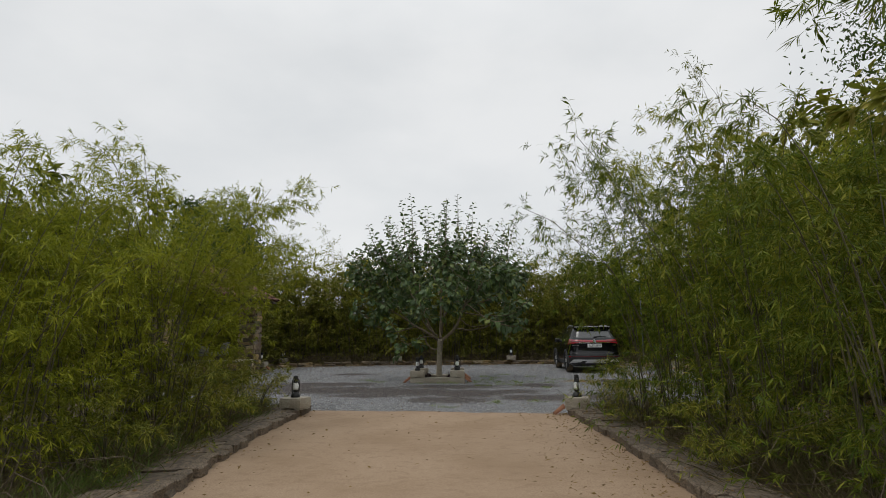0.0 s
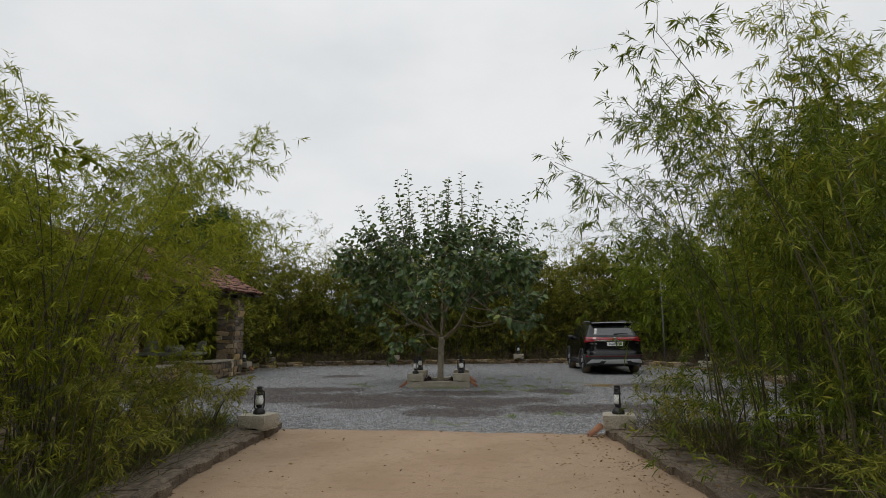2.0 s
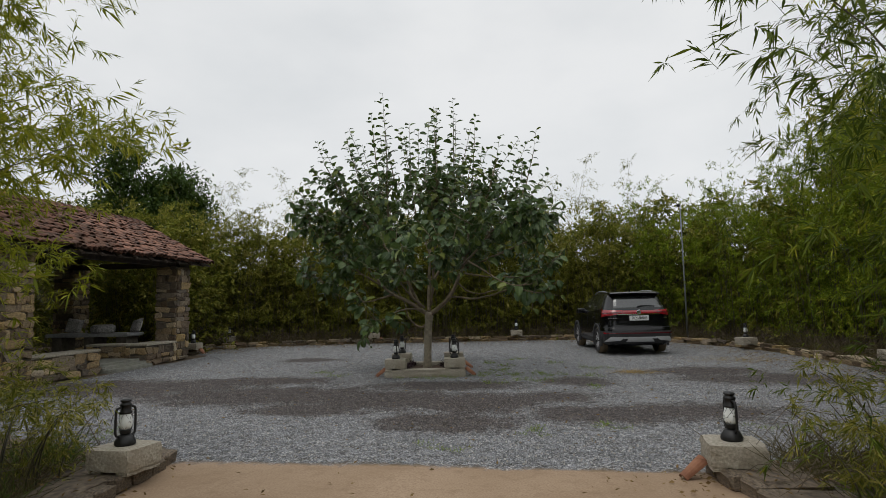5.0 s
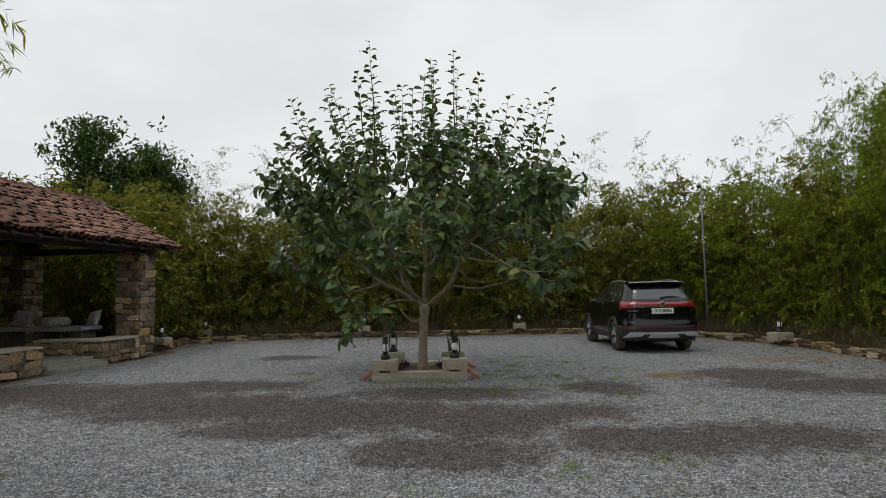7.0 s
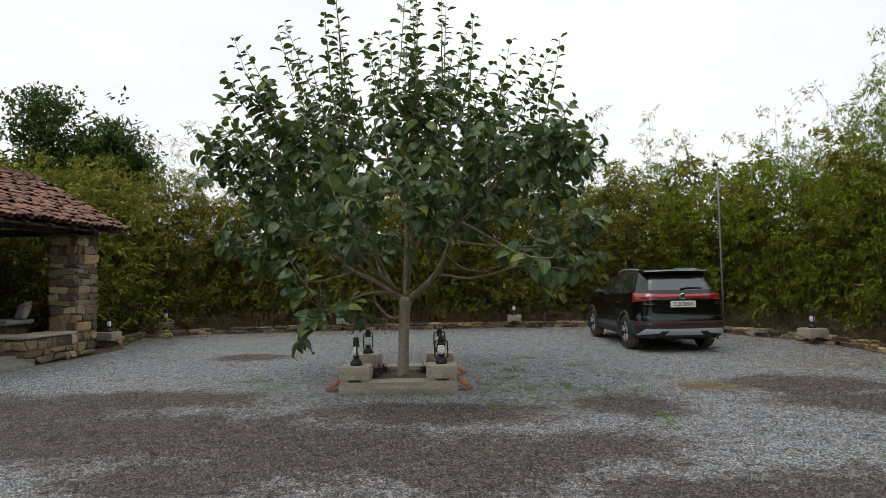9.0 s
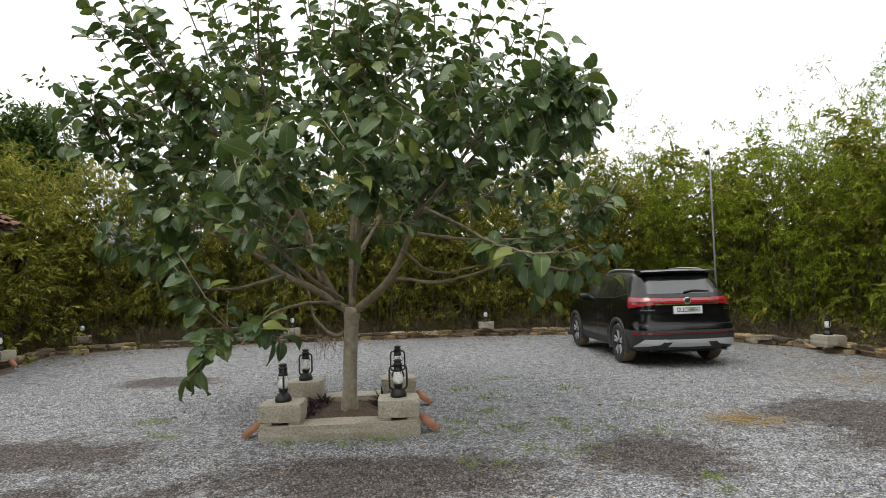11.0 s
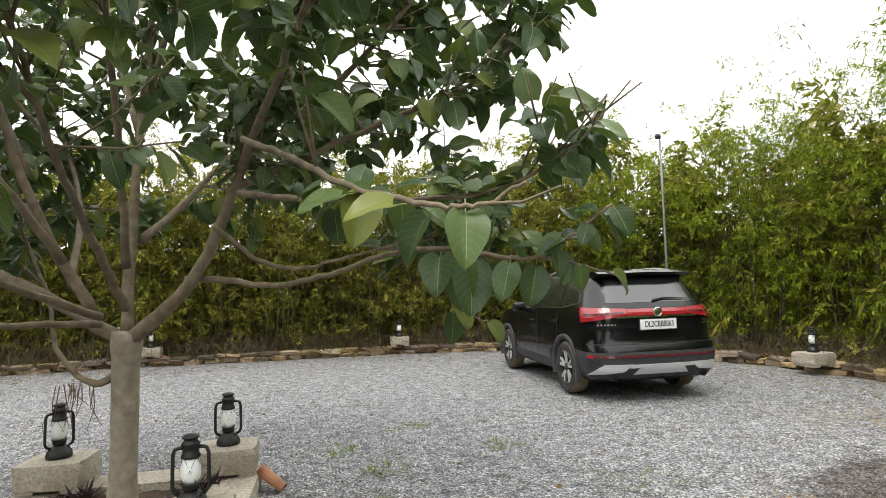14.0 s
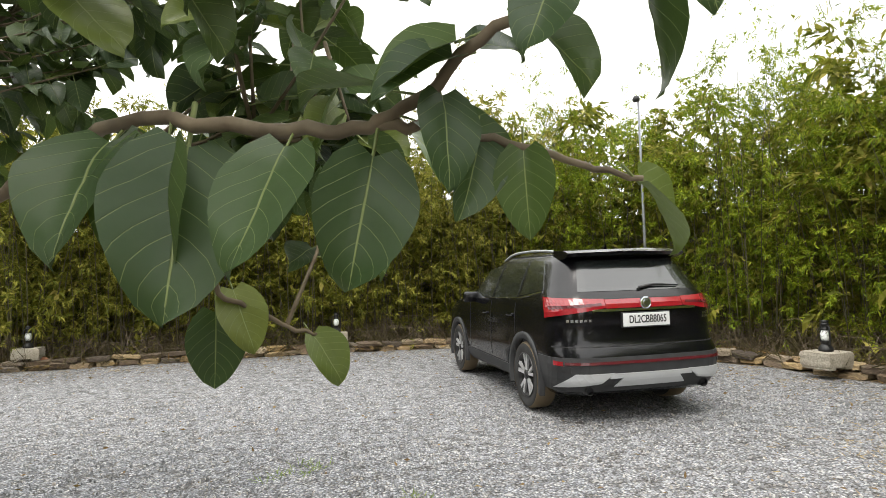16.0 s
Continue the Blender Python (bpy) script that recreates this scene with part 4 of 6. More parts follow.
            up = (Vector((rng.gauss(0, 0.55), rng.gauss(0, 0.55) - 0.25, 1.0)) + side * 0.3)
            if (at.x > 0.4 and at.y < 17.3 and at.z < 2.6) or (at.x > 0.3 and at.y < 18.2 and at.z < 1.74):
                continue
            spots.append((at, ld, up, rng.uniform(0.1, 0.205) * (1.0 if o.z < 3.4 else 0.85)))
    for p in leaders:
        k = len(p)
        tube_bm(p, [0.011 * (1 - i / (k - 1)) + 0.003 for i in range(k)], 5, bm)
        steps = [(p[i + 1] - p[i]).length for i in range(k - 1)]
        total, gone, turn = sum(steps), 0.12 * sum(steps), rng.uniform(0, 6.28)
        while gone < total:
            i, rest = 0, gone
            while i < k - 2 and rest > steps[i]:
                rest -= steps[i]
                i += 1
            d = (p[i + 1] - p[i]).normalized()
            side = d.orthogonal().normalized()
            side = Matrix.Rotation(turn, 3, d) @ side
            f = gone / total
            ld = (side + d * rng.uniform(0.1, 0.7) + Vector((0, 0, rng.uniform(-0.35, 0.25)))).normalized()
            spots.append((p[i] + d * rest, ld, d + Vector((rng.gauss(0, 0.35), rng.gauss(0, 0.35), 0.3)), (0.172 - 0.06 * f) * rng.uniform(0.75, 1.15)))
            turn += 2.4
            gone += rng.uniform(0.045, 0.085)
    # large leaves that hang from the long low boughs: foot of the blade, tip, and which way the face turns
    for foot, tip, face in HANGING:
        foot, tip = Vector(foot), Vector(tip)
        ld, size = (tip - foot).normalized(), (tip - foot).length
        spots.append((foot - ld * size * 0.28, ld, Vector(face), size * 0.9))
    # leaves along the rising tip of the low bough
    for q in range(11):
        f = q / 10
        at = Vector((1.03, 17.45, 1.66)).lerp(Vector((1.31, 17.28, 1.88)), f)
        a = q * 2.4
        ld = Vector((math.cos(a) * 0.8, 0.35 * math.sin(a), 0.6 * math.sin(a) - 0.25)).normalized()
        spots.append((at, ld, Vector((rng.uniform(-0.5, 0.5), -0.8, 0.9)), rng.uniform(0.095, 0.14)))
    for x, y, z in ((0.2, 17.8, 1.98), (0.42, 17.72, 1.97), (0.62, 17.64, 1.97), (0.8, 17.58, 1.98), (0.98, 17.52, 2.04), (1.12, 17.47, 2.13), (0.1, 17.0, 1.95), (0.26, 16.8, 1.86), (0.42, 16.66, 1.8), (0.3, 18.42, 1.78), (0.55, 18.38, 1.81), (0.8, 18.35, 1.83), (0.9, 18.3, 1.9), (0.7, 17.62, 2.0), (1.05, 17.5, 2.1)):
        for s in (-1, 1, -1):
            ld = Vector((s * rng.uniform(0.2, 0.9), rng.uniform(-0.4, 0.5), rng.uniform(-0.9, 0.35))).normalized()
            spots.append((Vector((x + rng.uniform(-0.06, 0.06), y, z)), ld, Vector((rng.uniform(-0.5, 0.5), -0.6, 1)), rng.uniform(0.12, 0.19)))
    child("twig_growth", bm, M_LIMB)["kind"] = "stuff"
    shapes = [leaf_template(rng) for _ in range(7)]
    plain_shapes = [leaf_template(rng, 5, 3) for _ in range(7)]
    meshes = []
    for V, UV, F in shapes:
        me = uv_mesh("leaf", V, UV, F)
        me.materials.append(M_FICUS)
        meshes.append(me)
    spots.sort(key=lambda s: (s[0] - Vector((0.8, 17.2, 1.7))).length)
    VV, UU, FF, base = [], [], [], 0
    for i, (at, ld, up, size) in enumerate(spots):
        xax = ld.cross(up).normalized()
        zax = xax.cross(ld)
        w = rng.uniform(0.9, 1.15)
        k = rng.randrange(7)
        if i < 300:
            ob = mesh_part("leaf", meshes[k], None, root)
            rot = Matrix((xax * size * w, ld * size, zax * size)).transposed().to_4x4()
            ob.matrix_basis = inv @ Matrix.Translation(at) @ rot
        else:
            V, UV, F = shapes[k] if i < 700 else plain_shapes[k]
            R = np.array([xax * size * w, ld * size, zax * size])
            VV.append(V @ R + np.array(inv @ at))
            UU.append(UV)
            FF.append(F + base)
            base += len(V)
    me = uv_mesh("foliage", np.concatenate(VV), np.concatenate(UU), np.concatenate(FF))
    fol = mesh_part("foliage", me, M_FICUS, root)
    fol["kind"] = "stuff"
    # thin hanging air roots under the hooked limb
    ar = bmesh.new()
    for q in range(16):
        x, y = -1.72 + rng.uniform(-0.14, 0.1), 18.83 + rng.uniform(-0.06, 0.06)
        ln = rng.uniform(0.08, 0.32)
        tube_bm([(x, y, 0.96), (x + rng.uniform(-0.03, 0.03), y, 0.96 - ln * 0.5), (x + rng.uniform(-0.05, 0.05), y + rng.uniform(-0.03, 0.03), 0.96 - ln)], [0.004, 0.003, 0.0015], 4, ar)
    child("air_root_growth", ar, M_TWIG)["kind"] = "stuff"
    return len(spots)


build_tree()

# ---- the parked car ----
M_PAINT = plain("black_car_paint", (0.003, 0.003, 0.004), 0.2, 0.0, 0.3, 0.006, 3.0)
M_PAINT.node_tree.nodes["Principled BSDF"].inputs["Specular IOR Level"].default_value = 0.32
M_GLASS = plain("dark_tinted_glass", (0.012, 0.015, 0.014), 0.1, 0.0, 1.0, 0.015, 4.0)
M_GLASS.node_tree.nodes["Principled BSDF"].inputs["Specular IOR Level"].default_value = 0.6
M_CLAD = plain("grey_plastic_cladding", (0.02, 0.0205, 0.022), 0.6, 0.0, 0.0, 0.06, 6.0)
M_SILVER = plain("silver_trim", (0.56, 0.57, 0.58), 0.4, 0.3, 0.0, 0.1, 6.0)
M_RAIL = plain("satin_rail", (0.30, 0.31, 0.31), 0.45, 0.3, 0.0, 0.05)
M_CHROME = plain("chrome", (0.75, 0.76, 0.77), 0.15, 1.0, 0.0, 0.02)
M_REDLENS = plain("red_lamp_lens", (0.27, 0.006, 0.012), 0.15, 0.0, 0.8, 0.05)
M_DEEPRED = plain("dark_red_reflector", (0.09, 0.006, 0.010), 0.25, 0.0, 0.5, 0.05)
M_TYRE = plain("dusty_tyre", (0.015, 0.0145, 0.0135), 0.85, 0.0, 0.0, 0.1, 5.0)
M_MUD = plain("muddy_tread", (0.17, 0.125, 0.07), 0.9, 0.0, 0.0, 0.1, 9.0)
M_RIM = plain("machined_alloy", (0.6, 0.6, 0.61), 0.4, 0.6, 0.0, 0.06)
M_RIMDARK = plain("black_alloy", (0.012, 0.012, 0.013), 0.4, 0.2, 0.0, 0.1)
M_PLATE = plain("white_plate", (0.72, 0.73, 0.72), 0.4, 0.0, 0.0, 0.08)
M_INK = plain("black_lettering", (0.015, 0.015, 0.015), 0.5, 0.0, 0.0, 0.0)

# height, half width, rear end, front end, rear corner radius
CAR_RINGS = [(0.24, 0.80, 0.22, 4.40, 0.25), (0.30, 0.86, 0.10, 4.52, 0.28), (0.40, 0.895, 0.035, 4.60, 0.30), (0.55, 0.915, 0.0, 4.64, 0.32), (0.66, 0.915, 0.015, 4.64, 0.32), (0.72, 0.91, 0.06, 4.63, 0.32),
             (0.80, 0.908, 0.085, 4.60, 0.33), (0.95, 0.905, 0.085, 4.50, 0.33), (1.05, 0.90, 0.075, 4.30, 0.33), (1.12, 0.885, 0.085, 3.75, 0.33), (1.20, 0.855, 0.13, 3.35, 0.32), (1.26, 0.825, 0.19, 3.22, 0.31),
             (1.40, 0.765, 0.29, 2.98, 0.29), (1.53, 0.705, 0.38, 2.74, 0.26), (1.61, 0.66, 0.44, 2.55, 0.24), (1.66, 0.60, 0.52, 2.35, 0.22), (1.685, 0.46, 0.70, 2.1, 0.2), (1.69, 0.2, 1.0, 1.8, 0.1)]


def ring_at(z):
    for a, b in zip(CAR_RINGS, CAR_RINGS[1:]):
        if a[0] <= z <= b[0]:
            f = (z - a[0]) / (b[0] - a[0])
            return tuple(a[i] + (b[i] - a[i]) * f for i in range(5))
    return CAR_RINGS[-1] if z > 1 else CAR_RINGS[0]


def car_point(s, z, off=0.0):
    """A place on the car's skin: s metres round from the middle of the tail, at height z."""
    _, hw, yr, _, R = ring_at(z)
    a, sg = abs(s), (1 if s >= 0 else -1)
    flat, arc = hw - R, R * math.pi / 2
    if a <= flat:
        x, y, nx, ny = a, yr, 0.0, -1.0
    elif a <= flat + arc:
        t = (a - flat) / R
        x, y, nx, ny = flat + R * math.sin(t), yr + R - R * math.cos(t), math.sin(t), -math.cos(t)
    else:
        x, y, nx, ny = hw, yr + R + (a - flat - arc), 1.0, 0.0
    y += 0.05 * (x / 0.9) ** 2
    return Vector((sg * (x + nx * off), y + ny * off, z))


def side_s(y, z):
    """How far round the skin the side at y is."""
    _, hw, yr, _, R = ring_at(z)
    return hw - R + R * math.pi / 2 + (y - 0.05 * (hw / 0.9) ** 2 - yr - R)


def panel(name, corners, mat, parent, off=0.006, ns=12, nz=6, depth=0.02, label="", side=False):
    """A fitted panel on the car's skin: four corners as (s, z), or (y, z) on a side."""
    b = bmesh.new()
    sg = 1 if not side or side > 0 else -1
    grid = []
    for j in range(nz + 1):
        row = []
        for i in range(ns + 1):
            u, v = i / ns, j / nz
            (a0, z0), (a1, z1), (a2, z2), (a3, z3) = corners
            a = (a0 * (1 - u) + a1 * u) * (1 - v) + (a3 * (1 - u) + a2 * u) * v
            z = (z0 * (1 - u) + z1 * u) * (1 - v) + (z3 * (1 - u) + z2 * u) * v
            row.append((side_s(a, z) * sg if side else a, z))
        grid.append(row)
    top = [[b.verts.new(car_point(s, z, off)) for s, z in row] for row in grid]
    low = [[b.verts.new(car_point(s, z, off - depth)) if i in (0, ns) or j in (0, nz) else None for i, (s, z) in enumerate(row)] for j, row in enumerate(grid)]
    for j in range(nz):
        for i in range(ns):
            b.faces.new((top[j][i], top[j][i + 1], top[j + 1][i + 1], top[j + 1][i]))
    for i in range(ns):
        b.faces.new((low[0][i], low[0][i + 1], top[0][i + 1], top[0][i]))
        b.faces.new((top[nz][i], top[nz][i + 1], low[nz][i + 1], low[nz][i]))
    for j in range(nz):
        b.faces.new((top[j][0], top[j + 1][0], low[j + 1][0], low[j][0]))
        b.faces.new((low[j][ns], low[j + 1][ns], top[j + 1][ns], top[j][ns]))
    bmesh.ops.recalc_face_normals(b, faces=b.faces[:])
    return part(name, b, mat, parent, label)


def car_body_mesh():
    b = bmesh.new()
    rings = []
    for z, hw, yr, yf, R in CAR_RINGS:
        side = [car_point(s, z) for s in np.linspace(0, hw - R, 6)] + [car_point(hw - R + R * math.pi / 2 * t, z) for t in np.linspace(0.14, 1, 7)]
        y0, rf = side[-1].y, min(0.5, hw * 0.6)
        side += [Vector((hw, y0 + (yf - rf - y0) * t, z)) for t in np.linspace(0.08, 1, 12)]
        side += [Vector((hw - rf + rf * math.cos(t), yf - rf + rf * math.sin(t) * (0.8 if z < 1.1 else 0.5), z)) for t in np.linspace(0.2, math.pi / 2, 6)]
        half = side[1:]
        pts = [side[0]] + half + [Vector((0, half[-1].y + 0.02, z))] + [Vector((-p.x, p.y, p.z)) for p in half[::-1]]
        rings.append([b.verts.new(p) for p in pts])
    k = len(rings[0])
    for a, c in zip(rings, rings[1:]):
        for i in range(k):
            b.faces.new((a[i], a[(i + 1) % k], c[(i + 1) % k], c[i]))
    b.faces.new(rings[0][::-1])
    b.faces.new(rings[-1])
    bmesh.ops.recalc_face_normals(b, faces=b.faces[:])
    return b


AXLES = (1.0, 3.72)


def build_wheel(parent, x, y, face):
    w = empty("wheel", pose(x, y, 0.352))
    w.parent = parent
    turn = pose(0, 0, 0, 0, 90, 0)
    part("tyre", lathe_bm([(0.235, -0.10), (0.30, -0.112), (0.335, -0.105), (0.351, -0.08), (0.352, 0.08), (0.335, 0.105), (0.30, 0.112), (0.235, 0.10)], 40, m=turn, caps=False), M_TYRE, w, "black tyre with dried mud", True)
    part("tread", lathe_bm([(0.336, -0.107), (0.3535, -0.082), (0.3545, 0.0), (0.3535, 0.082), (0.336, 0.107)], 40, m=turn, caps=False), M_MUD, w, "mud-caked tread", True)
    out = 1 if face > 0 else -1
    part("rim", lathe_bm([(0.05, out * 0.02), (0.2, out * 0.03), (0.225, out * 0.06), (0.24, out * 0.107), (0.232, out * 0.11), (0.21, out * 0.07)], 40, m=turn, caps=False), M_RIMDARK, w, "black alloy rim", True)
    for k in range(5):
        for d in (-0.17, 0.17):
            a = 2 * math.pi * k / 5 + 0.3
            r0, r1 = a + d * 0.5, a + d * 1.15
            b = bmesh.new()
            q = []
            for rr, aa, wd in ((0.045, r0, 0.012), (0.23, r1, 0.02)):
                c, s = math.cos(aa), math.sin(aa)
                for e in (-1, 1):
                    for dep in (0.072, 0.094):
                        q.append(b.verts.new((out * (dep + 0.006 * (rr > 0.1)), rr * c - e * wd * s, rr * s + e * wd * c)))
            for f in ((0, 1, 3, 2), (4, 6, 7, 5), (0, 4, 5, 1), (2, 3, 7, 6), (1, 5, 7, 3), (0, 2, 6, 4)):
                b.faces.new([q[i] for i in f])
            bmesh.ops.recalc_face_normals(b, faces=b.faces[:])
            part("spoke", b, M_RIM, w, "machined silver spoke")
    part("hub_cap", lathe_bm([(0.0, out * 0.06), (0.055, out * 0.06), (0.052, out * 0.1), (0.0, out * 0.104)], 18, m=turn), M_RIMDARK, w, smooth=True)


def build_car():
    car = empty("car", pose(3.73, 21.95, 0.0, 0, 0, 5.5), "black five-door SUV parked nose-in, dusty, with muddy tyres", "car")
    body = part("body", car_body_mesh(), M_PAINT, car, "glossy black bodywork", True)
    # wheel wells cut through the sides
    cb = bmesh.new()
    for y in AXLES:
        lathe_bm([(0.41, -1.2), (0.41, 1.2)], 40, cb, pose(0, y, 0.36, 0, 90, 0))
    cutter = part("cutter", cb, None)
    mod = body.modifiers.new("wells", "BOOLEAN")
    mod.operation, mod.solver, mod.object = "DIFFERENCE", "EXACT", cutter
    cutter.parent = car
    bpy.context.view_layer.update()
    cut = bpy.data.meshes.new_from_object(body.evaluated_get(bpy.context.evaluated_depsgraph_get()))
    body.modifiers.clear()
    body.data = cut
    bpy.data.objects.remove(cutter)
    cut.polygons.foreach_set("use_smooth", [p.area < 0.12 for p in cut.polygons])
    well = box_bm(-0.6, 0.6, 0.5, 4.2, 0.25, 0.8)
    part("underbody", well, M_RIMDARK, car)
    for y in AXLES:
        for sg in (-1, 1):
            build_wheel(car, sg * 0.80, y, sg)
            b = bmesh.new()
            rows = []
            for t in np.linspace(-0.35, math.pi + 0.35, 26):
                c, s = math.cos(t), math.sin(t)
                rows.append([b.verts.new((sg * (0.905 + dx), y + r * c, 0.36 + r * s)) for r, dx in ((0.385, -0.05), (0.39, 0.02), (0.455, 0.022), (0.462, -0.03))])
            for a, d in zip(rows, rows[1:]):
                for i in range(3):
                    b.faces.new((a[i], a[i + 1], d[i + 1], d[i]))
            bmesh.ops.recalc_face_normals(b, faces=b.faces[:])
            part("wheel_arch", b, M_CLAD, car, "grey plastic arch trim", True)
    for sg in (-1, 1):
        panel("side_sill", [(1.48, 0.25), (3.24, 0.25), (3.24, 0.42), (1.48, 0.40)], M_CLAD, car, 0.012, 10, 3, 0.03, "grey plastic sill", sg)
        panel("door_glass", [(2.15, 1.16), (2.95, 1.15), (2.62, 1.50), (2.12, 1.57)], M_GLASS, car, 0.004, 8, 5, 0.02, "dark tinted window", sg)
        panel("door_glass", [(1.28, 1.18), (2.07, 1.16), (2.05, 1.57), (1.32, 1.585)], M_GLASS, car, 0.004, 8, 5, 0.02, "dark tinted window", sg)
        panel("quarter_glass", [(0.62, 1.27), (1.20, 1.20), (1.24, 1.585), (0.86, 1.575)], M_GLASS, car, 0.004, 6, 5, 0.02, "dark tinted window", sg)
        panel("window_trim", [(1.18, 1.172), (3.0, 1.128), (3.0, 1.142), (1.18, 1.187)], M_CHROME, car, 0.007, 12, 1, 0.015, "chrome strip", sg)
        panel("window_trim", [(0.62, 1.245), (1.18, 1.172), (1.18, 1.187), (0.62, 1.26)], M_CHROME, car, 0.007, 6, 1, 0.015, "chrome strip", sg)
        for y, z in ((1.42, 0.98), (2.35, 0.96)):
            hb = box_bm(sg * 0.905 - 0.02, sg * 0.905 + 0.02, y - 0.1, y + 0.1, z - 0.016, z + 0.016, 0.012)
            part("door_handle", hb, M_PAINT, car)
        for y in (1.26, 2.12, 3.05):
            panel("door_gap", [(y, 0.45), (y + 0.008, 0.45), (y + 0.008, 1.12), (y, 1.12)], M_RIMDARK, car, 0.003, 1, 8, 0.01, "", sg)
        rail = smooth_path([(sg * 0.61, 0.62, 1.61), (sg * 0.625, 0.8, 1.672), (sg * 0.615, 1.4, 1.70), (sg * 0.605, 2.0, 1.69), (sg * 0.585, 2.4, 1.62)], 4)
        part("roof_rail", tube_bm(rail, 0.015, 8), M_RAIL, car, "silver roof rail", True)
        m = box_bm(sg * 0.88 - 0.03, sg * 1.06 + 0.0, 2.80, 2.92, 1.08, 1.22, 0.03) if sg > 0 else box_bm(-1.06, -0.85, 2.80, 2.92, 1.08, 1.22, 0.03)
        part("side_mirror", m, M_PAINT, car, "", True)
        # tail lamps: broad outer wedge, narrowing to the middle
        ra = [(0.42, 1.092), (1.05, 1.00), (1.10, 1.205), (0.42, 1.178)]
        lamp = panel("tail_lamp", [(sg * a, z) for a, z in ra], M_REDLENS, car, 0.012, 16, 4, 0.03, "red tail lamp")
        panel("tail_lamp_core", [(sg * 0.46, 1.115), (sg * 0.98, 1.085), (sg * 1.0, 1.115), (sg * 0.46, 1.14)], M_DEEPRED, lamp, 0.015, 10, 1, 0.01)
        panel("reflector", [(sg * 0.88, 0.555), (sg * 0.98, 0.56), (sg * 0.98, 0.60), (sg * 0.88, 0.595)], M_REDLENS, car, 0.016, 4, 2, 0.02, "red reflector")
        panel("fog_lamp", [(sg * 0.80, 0.48), (sg * 0.97, 0.50), (sg * 0.93, 0.555), (sg * 0.80, 0.55)], M_RIMDARK, car, 0.014, 4, 2, 0.02)
        panel("skid_wing", [(sg * 0.52, 0.385), (sg * 0.96, 0.335), (sg * 0.76, 0.48), (sg * 0.40, 0.48)], M_SILVER, car, 0.028, 6, 4, 0.035, "silver skid trim")
        ex = bmesh.new()
        e = car_point(sg * 0.5, 0.33, 0.0)
        lathe_bm([(0.036, 0.0), (0.043, 0.0), (0.043, 0.2), (0.036, 0.2)], 18, ex, Matrix.Translation((e.x + sg * 0.12, e.y - 0.015, 0.315)) @ pose(0, 0, 0, -90, 0, 0), False)
        lathe_bm([(0.0, 0.05), (0.037, 0.05)], 18, ex, Matrix.Translation((e.x + sg * 0.12, e.y - 0.015, 0.315)) @ pose(0, 0, 0, -90, 0, 0), False)
        part("exhaust_tip", ex, M_RIMDARK, car, "dark exhaust tip")
    panel("bumper_cladding", [(-1.30, 0.30), (1.30, 0.30), (1.30, 0.63), (-1.30, 0.63)], M_CLAD, car, 0.010, 36, 5, 0.03, "matt grey bumper cladding")
    panel("bumper_band", [(-0.86, 0.565), (0.86, 0.565), (0.86, 0.592), (-0.86, 0.592)], M_DEEPRED, car, 0.016, 24, 1, 0.02, "dark red reflector band")
    panel("skid_plate", [(-0.38, 0.345), (0.38, 0.345), (0.30, 0.435), (-0.30, 0.435)], M_SILVER, car, 0.022, 10, 3, 0.03, "silver skid plate")
    panel("skid_bar", [(-0.44, 0.43), (0.44, 0.43), (0.42, 0.475), (-0.42, 0.475)], M_SILVER, car, 0.03, 10, 2, 0.03, "silver skid trim")
    panel("rear_glass", [(-0.64, 1.25), (0.64, 1.25), (0.54, 1.56), (-0.54, 1.56)], M_GLASS, car, 0.005, 16, 8, 0.02, "dark tinted rear window")
    panel("lamp_bar", [(-0.415, 1.085), (0.415, 1.085), (0.415, 1.172), (-0.415, 1.172)], M_REDLENS, car, 0.010, 14, 2, 0.02, "red light bar")
    panel("lamp_bar_trim", [(-0.56, 1.058), (0.56, 1.058), (0.56, 1.08), (-0.56, 1.08)], M_CHROME, car, 0.016, 14, 2, 0.025, "chrome strip")
    panel("tailgate_gap", [(-0.98, 0.722), (0.98, 0.722), (0.98, 0.732), (-0.98, 0.732)], M_RIMDARK, car, 0.003, 24, 1, 0.01)
    sp = bmesh.new()
    rows = []
    for x in np.linspace(-0.66, 0.66, 15):
        dy = 0.08 * (x / 0.66) ** 4
        rows.append([sp.verts.new((x, y + dy, z)) for y, z in ((0.62, 1.675), (0.36, 1.672 - 0.02 * abs(x)), (0.27, 1.645 - 0.02 * abs(x)), (0.30, 1.61 - 0.02 * abs(x)), (0.45, 1.57), (0.62, 1.6))])
    for a, d in zip(rows, rows[1:]):
        for i in range(6):
            sp.faces.new((a[i], a[(i + 1) % 6], d[(i + 1) % 6], d[i]))
    sp.faces.new(rows[0])
    sp.faces.new(rows[-1][::-1])
    bmesh.ops.recalc_face_normals(sp, faces=sp.faces[:])
    part("spoiler", sp, M_PAINT, car, "black roof spoiler", False)
    fin = bmesh.new()
    v = [fin.verts.new(p) for p in ((-0.025, 0.8, 1.675), (0.025, 0.8, 1.675), (0, 0.95, 1.675), (0, 0.78, 1.75))]
    for f in ((0, 1, 3), (1, 2, 3), (2, 0, 3), (0, 2, 1)):
        fin.faces.new([v[i] for i in f])
    part("antenna_fin", fin, M_PAINT, car)
    wa, wb, wc = car_point(0.0, 1.275, 0.03), car_point(0.16, 1.30, 0.03), car_point(0.46, 1.285, 0.025)
    part("rear_wiper", tube_bm([wa, wb, wc], [0.016, 0.013, 0.007], 6), M_RIMDARK, car, "", True)
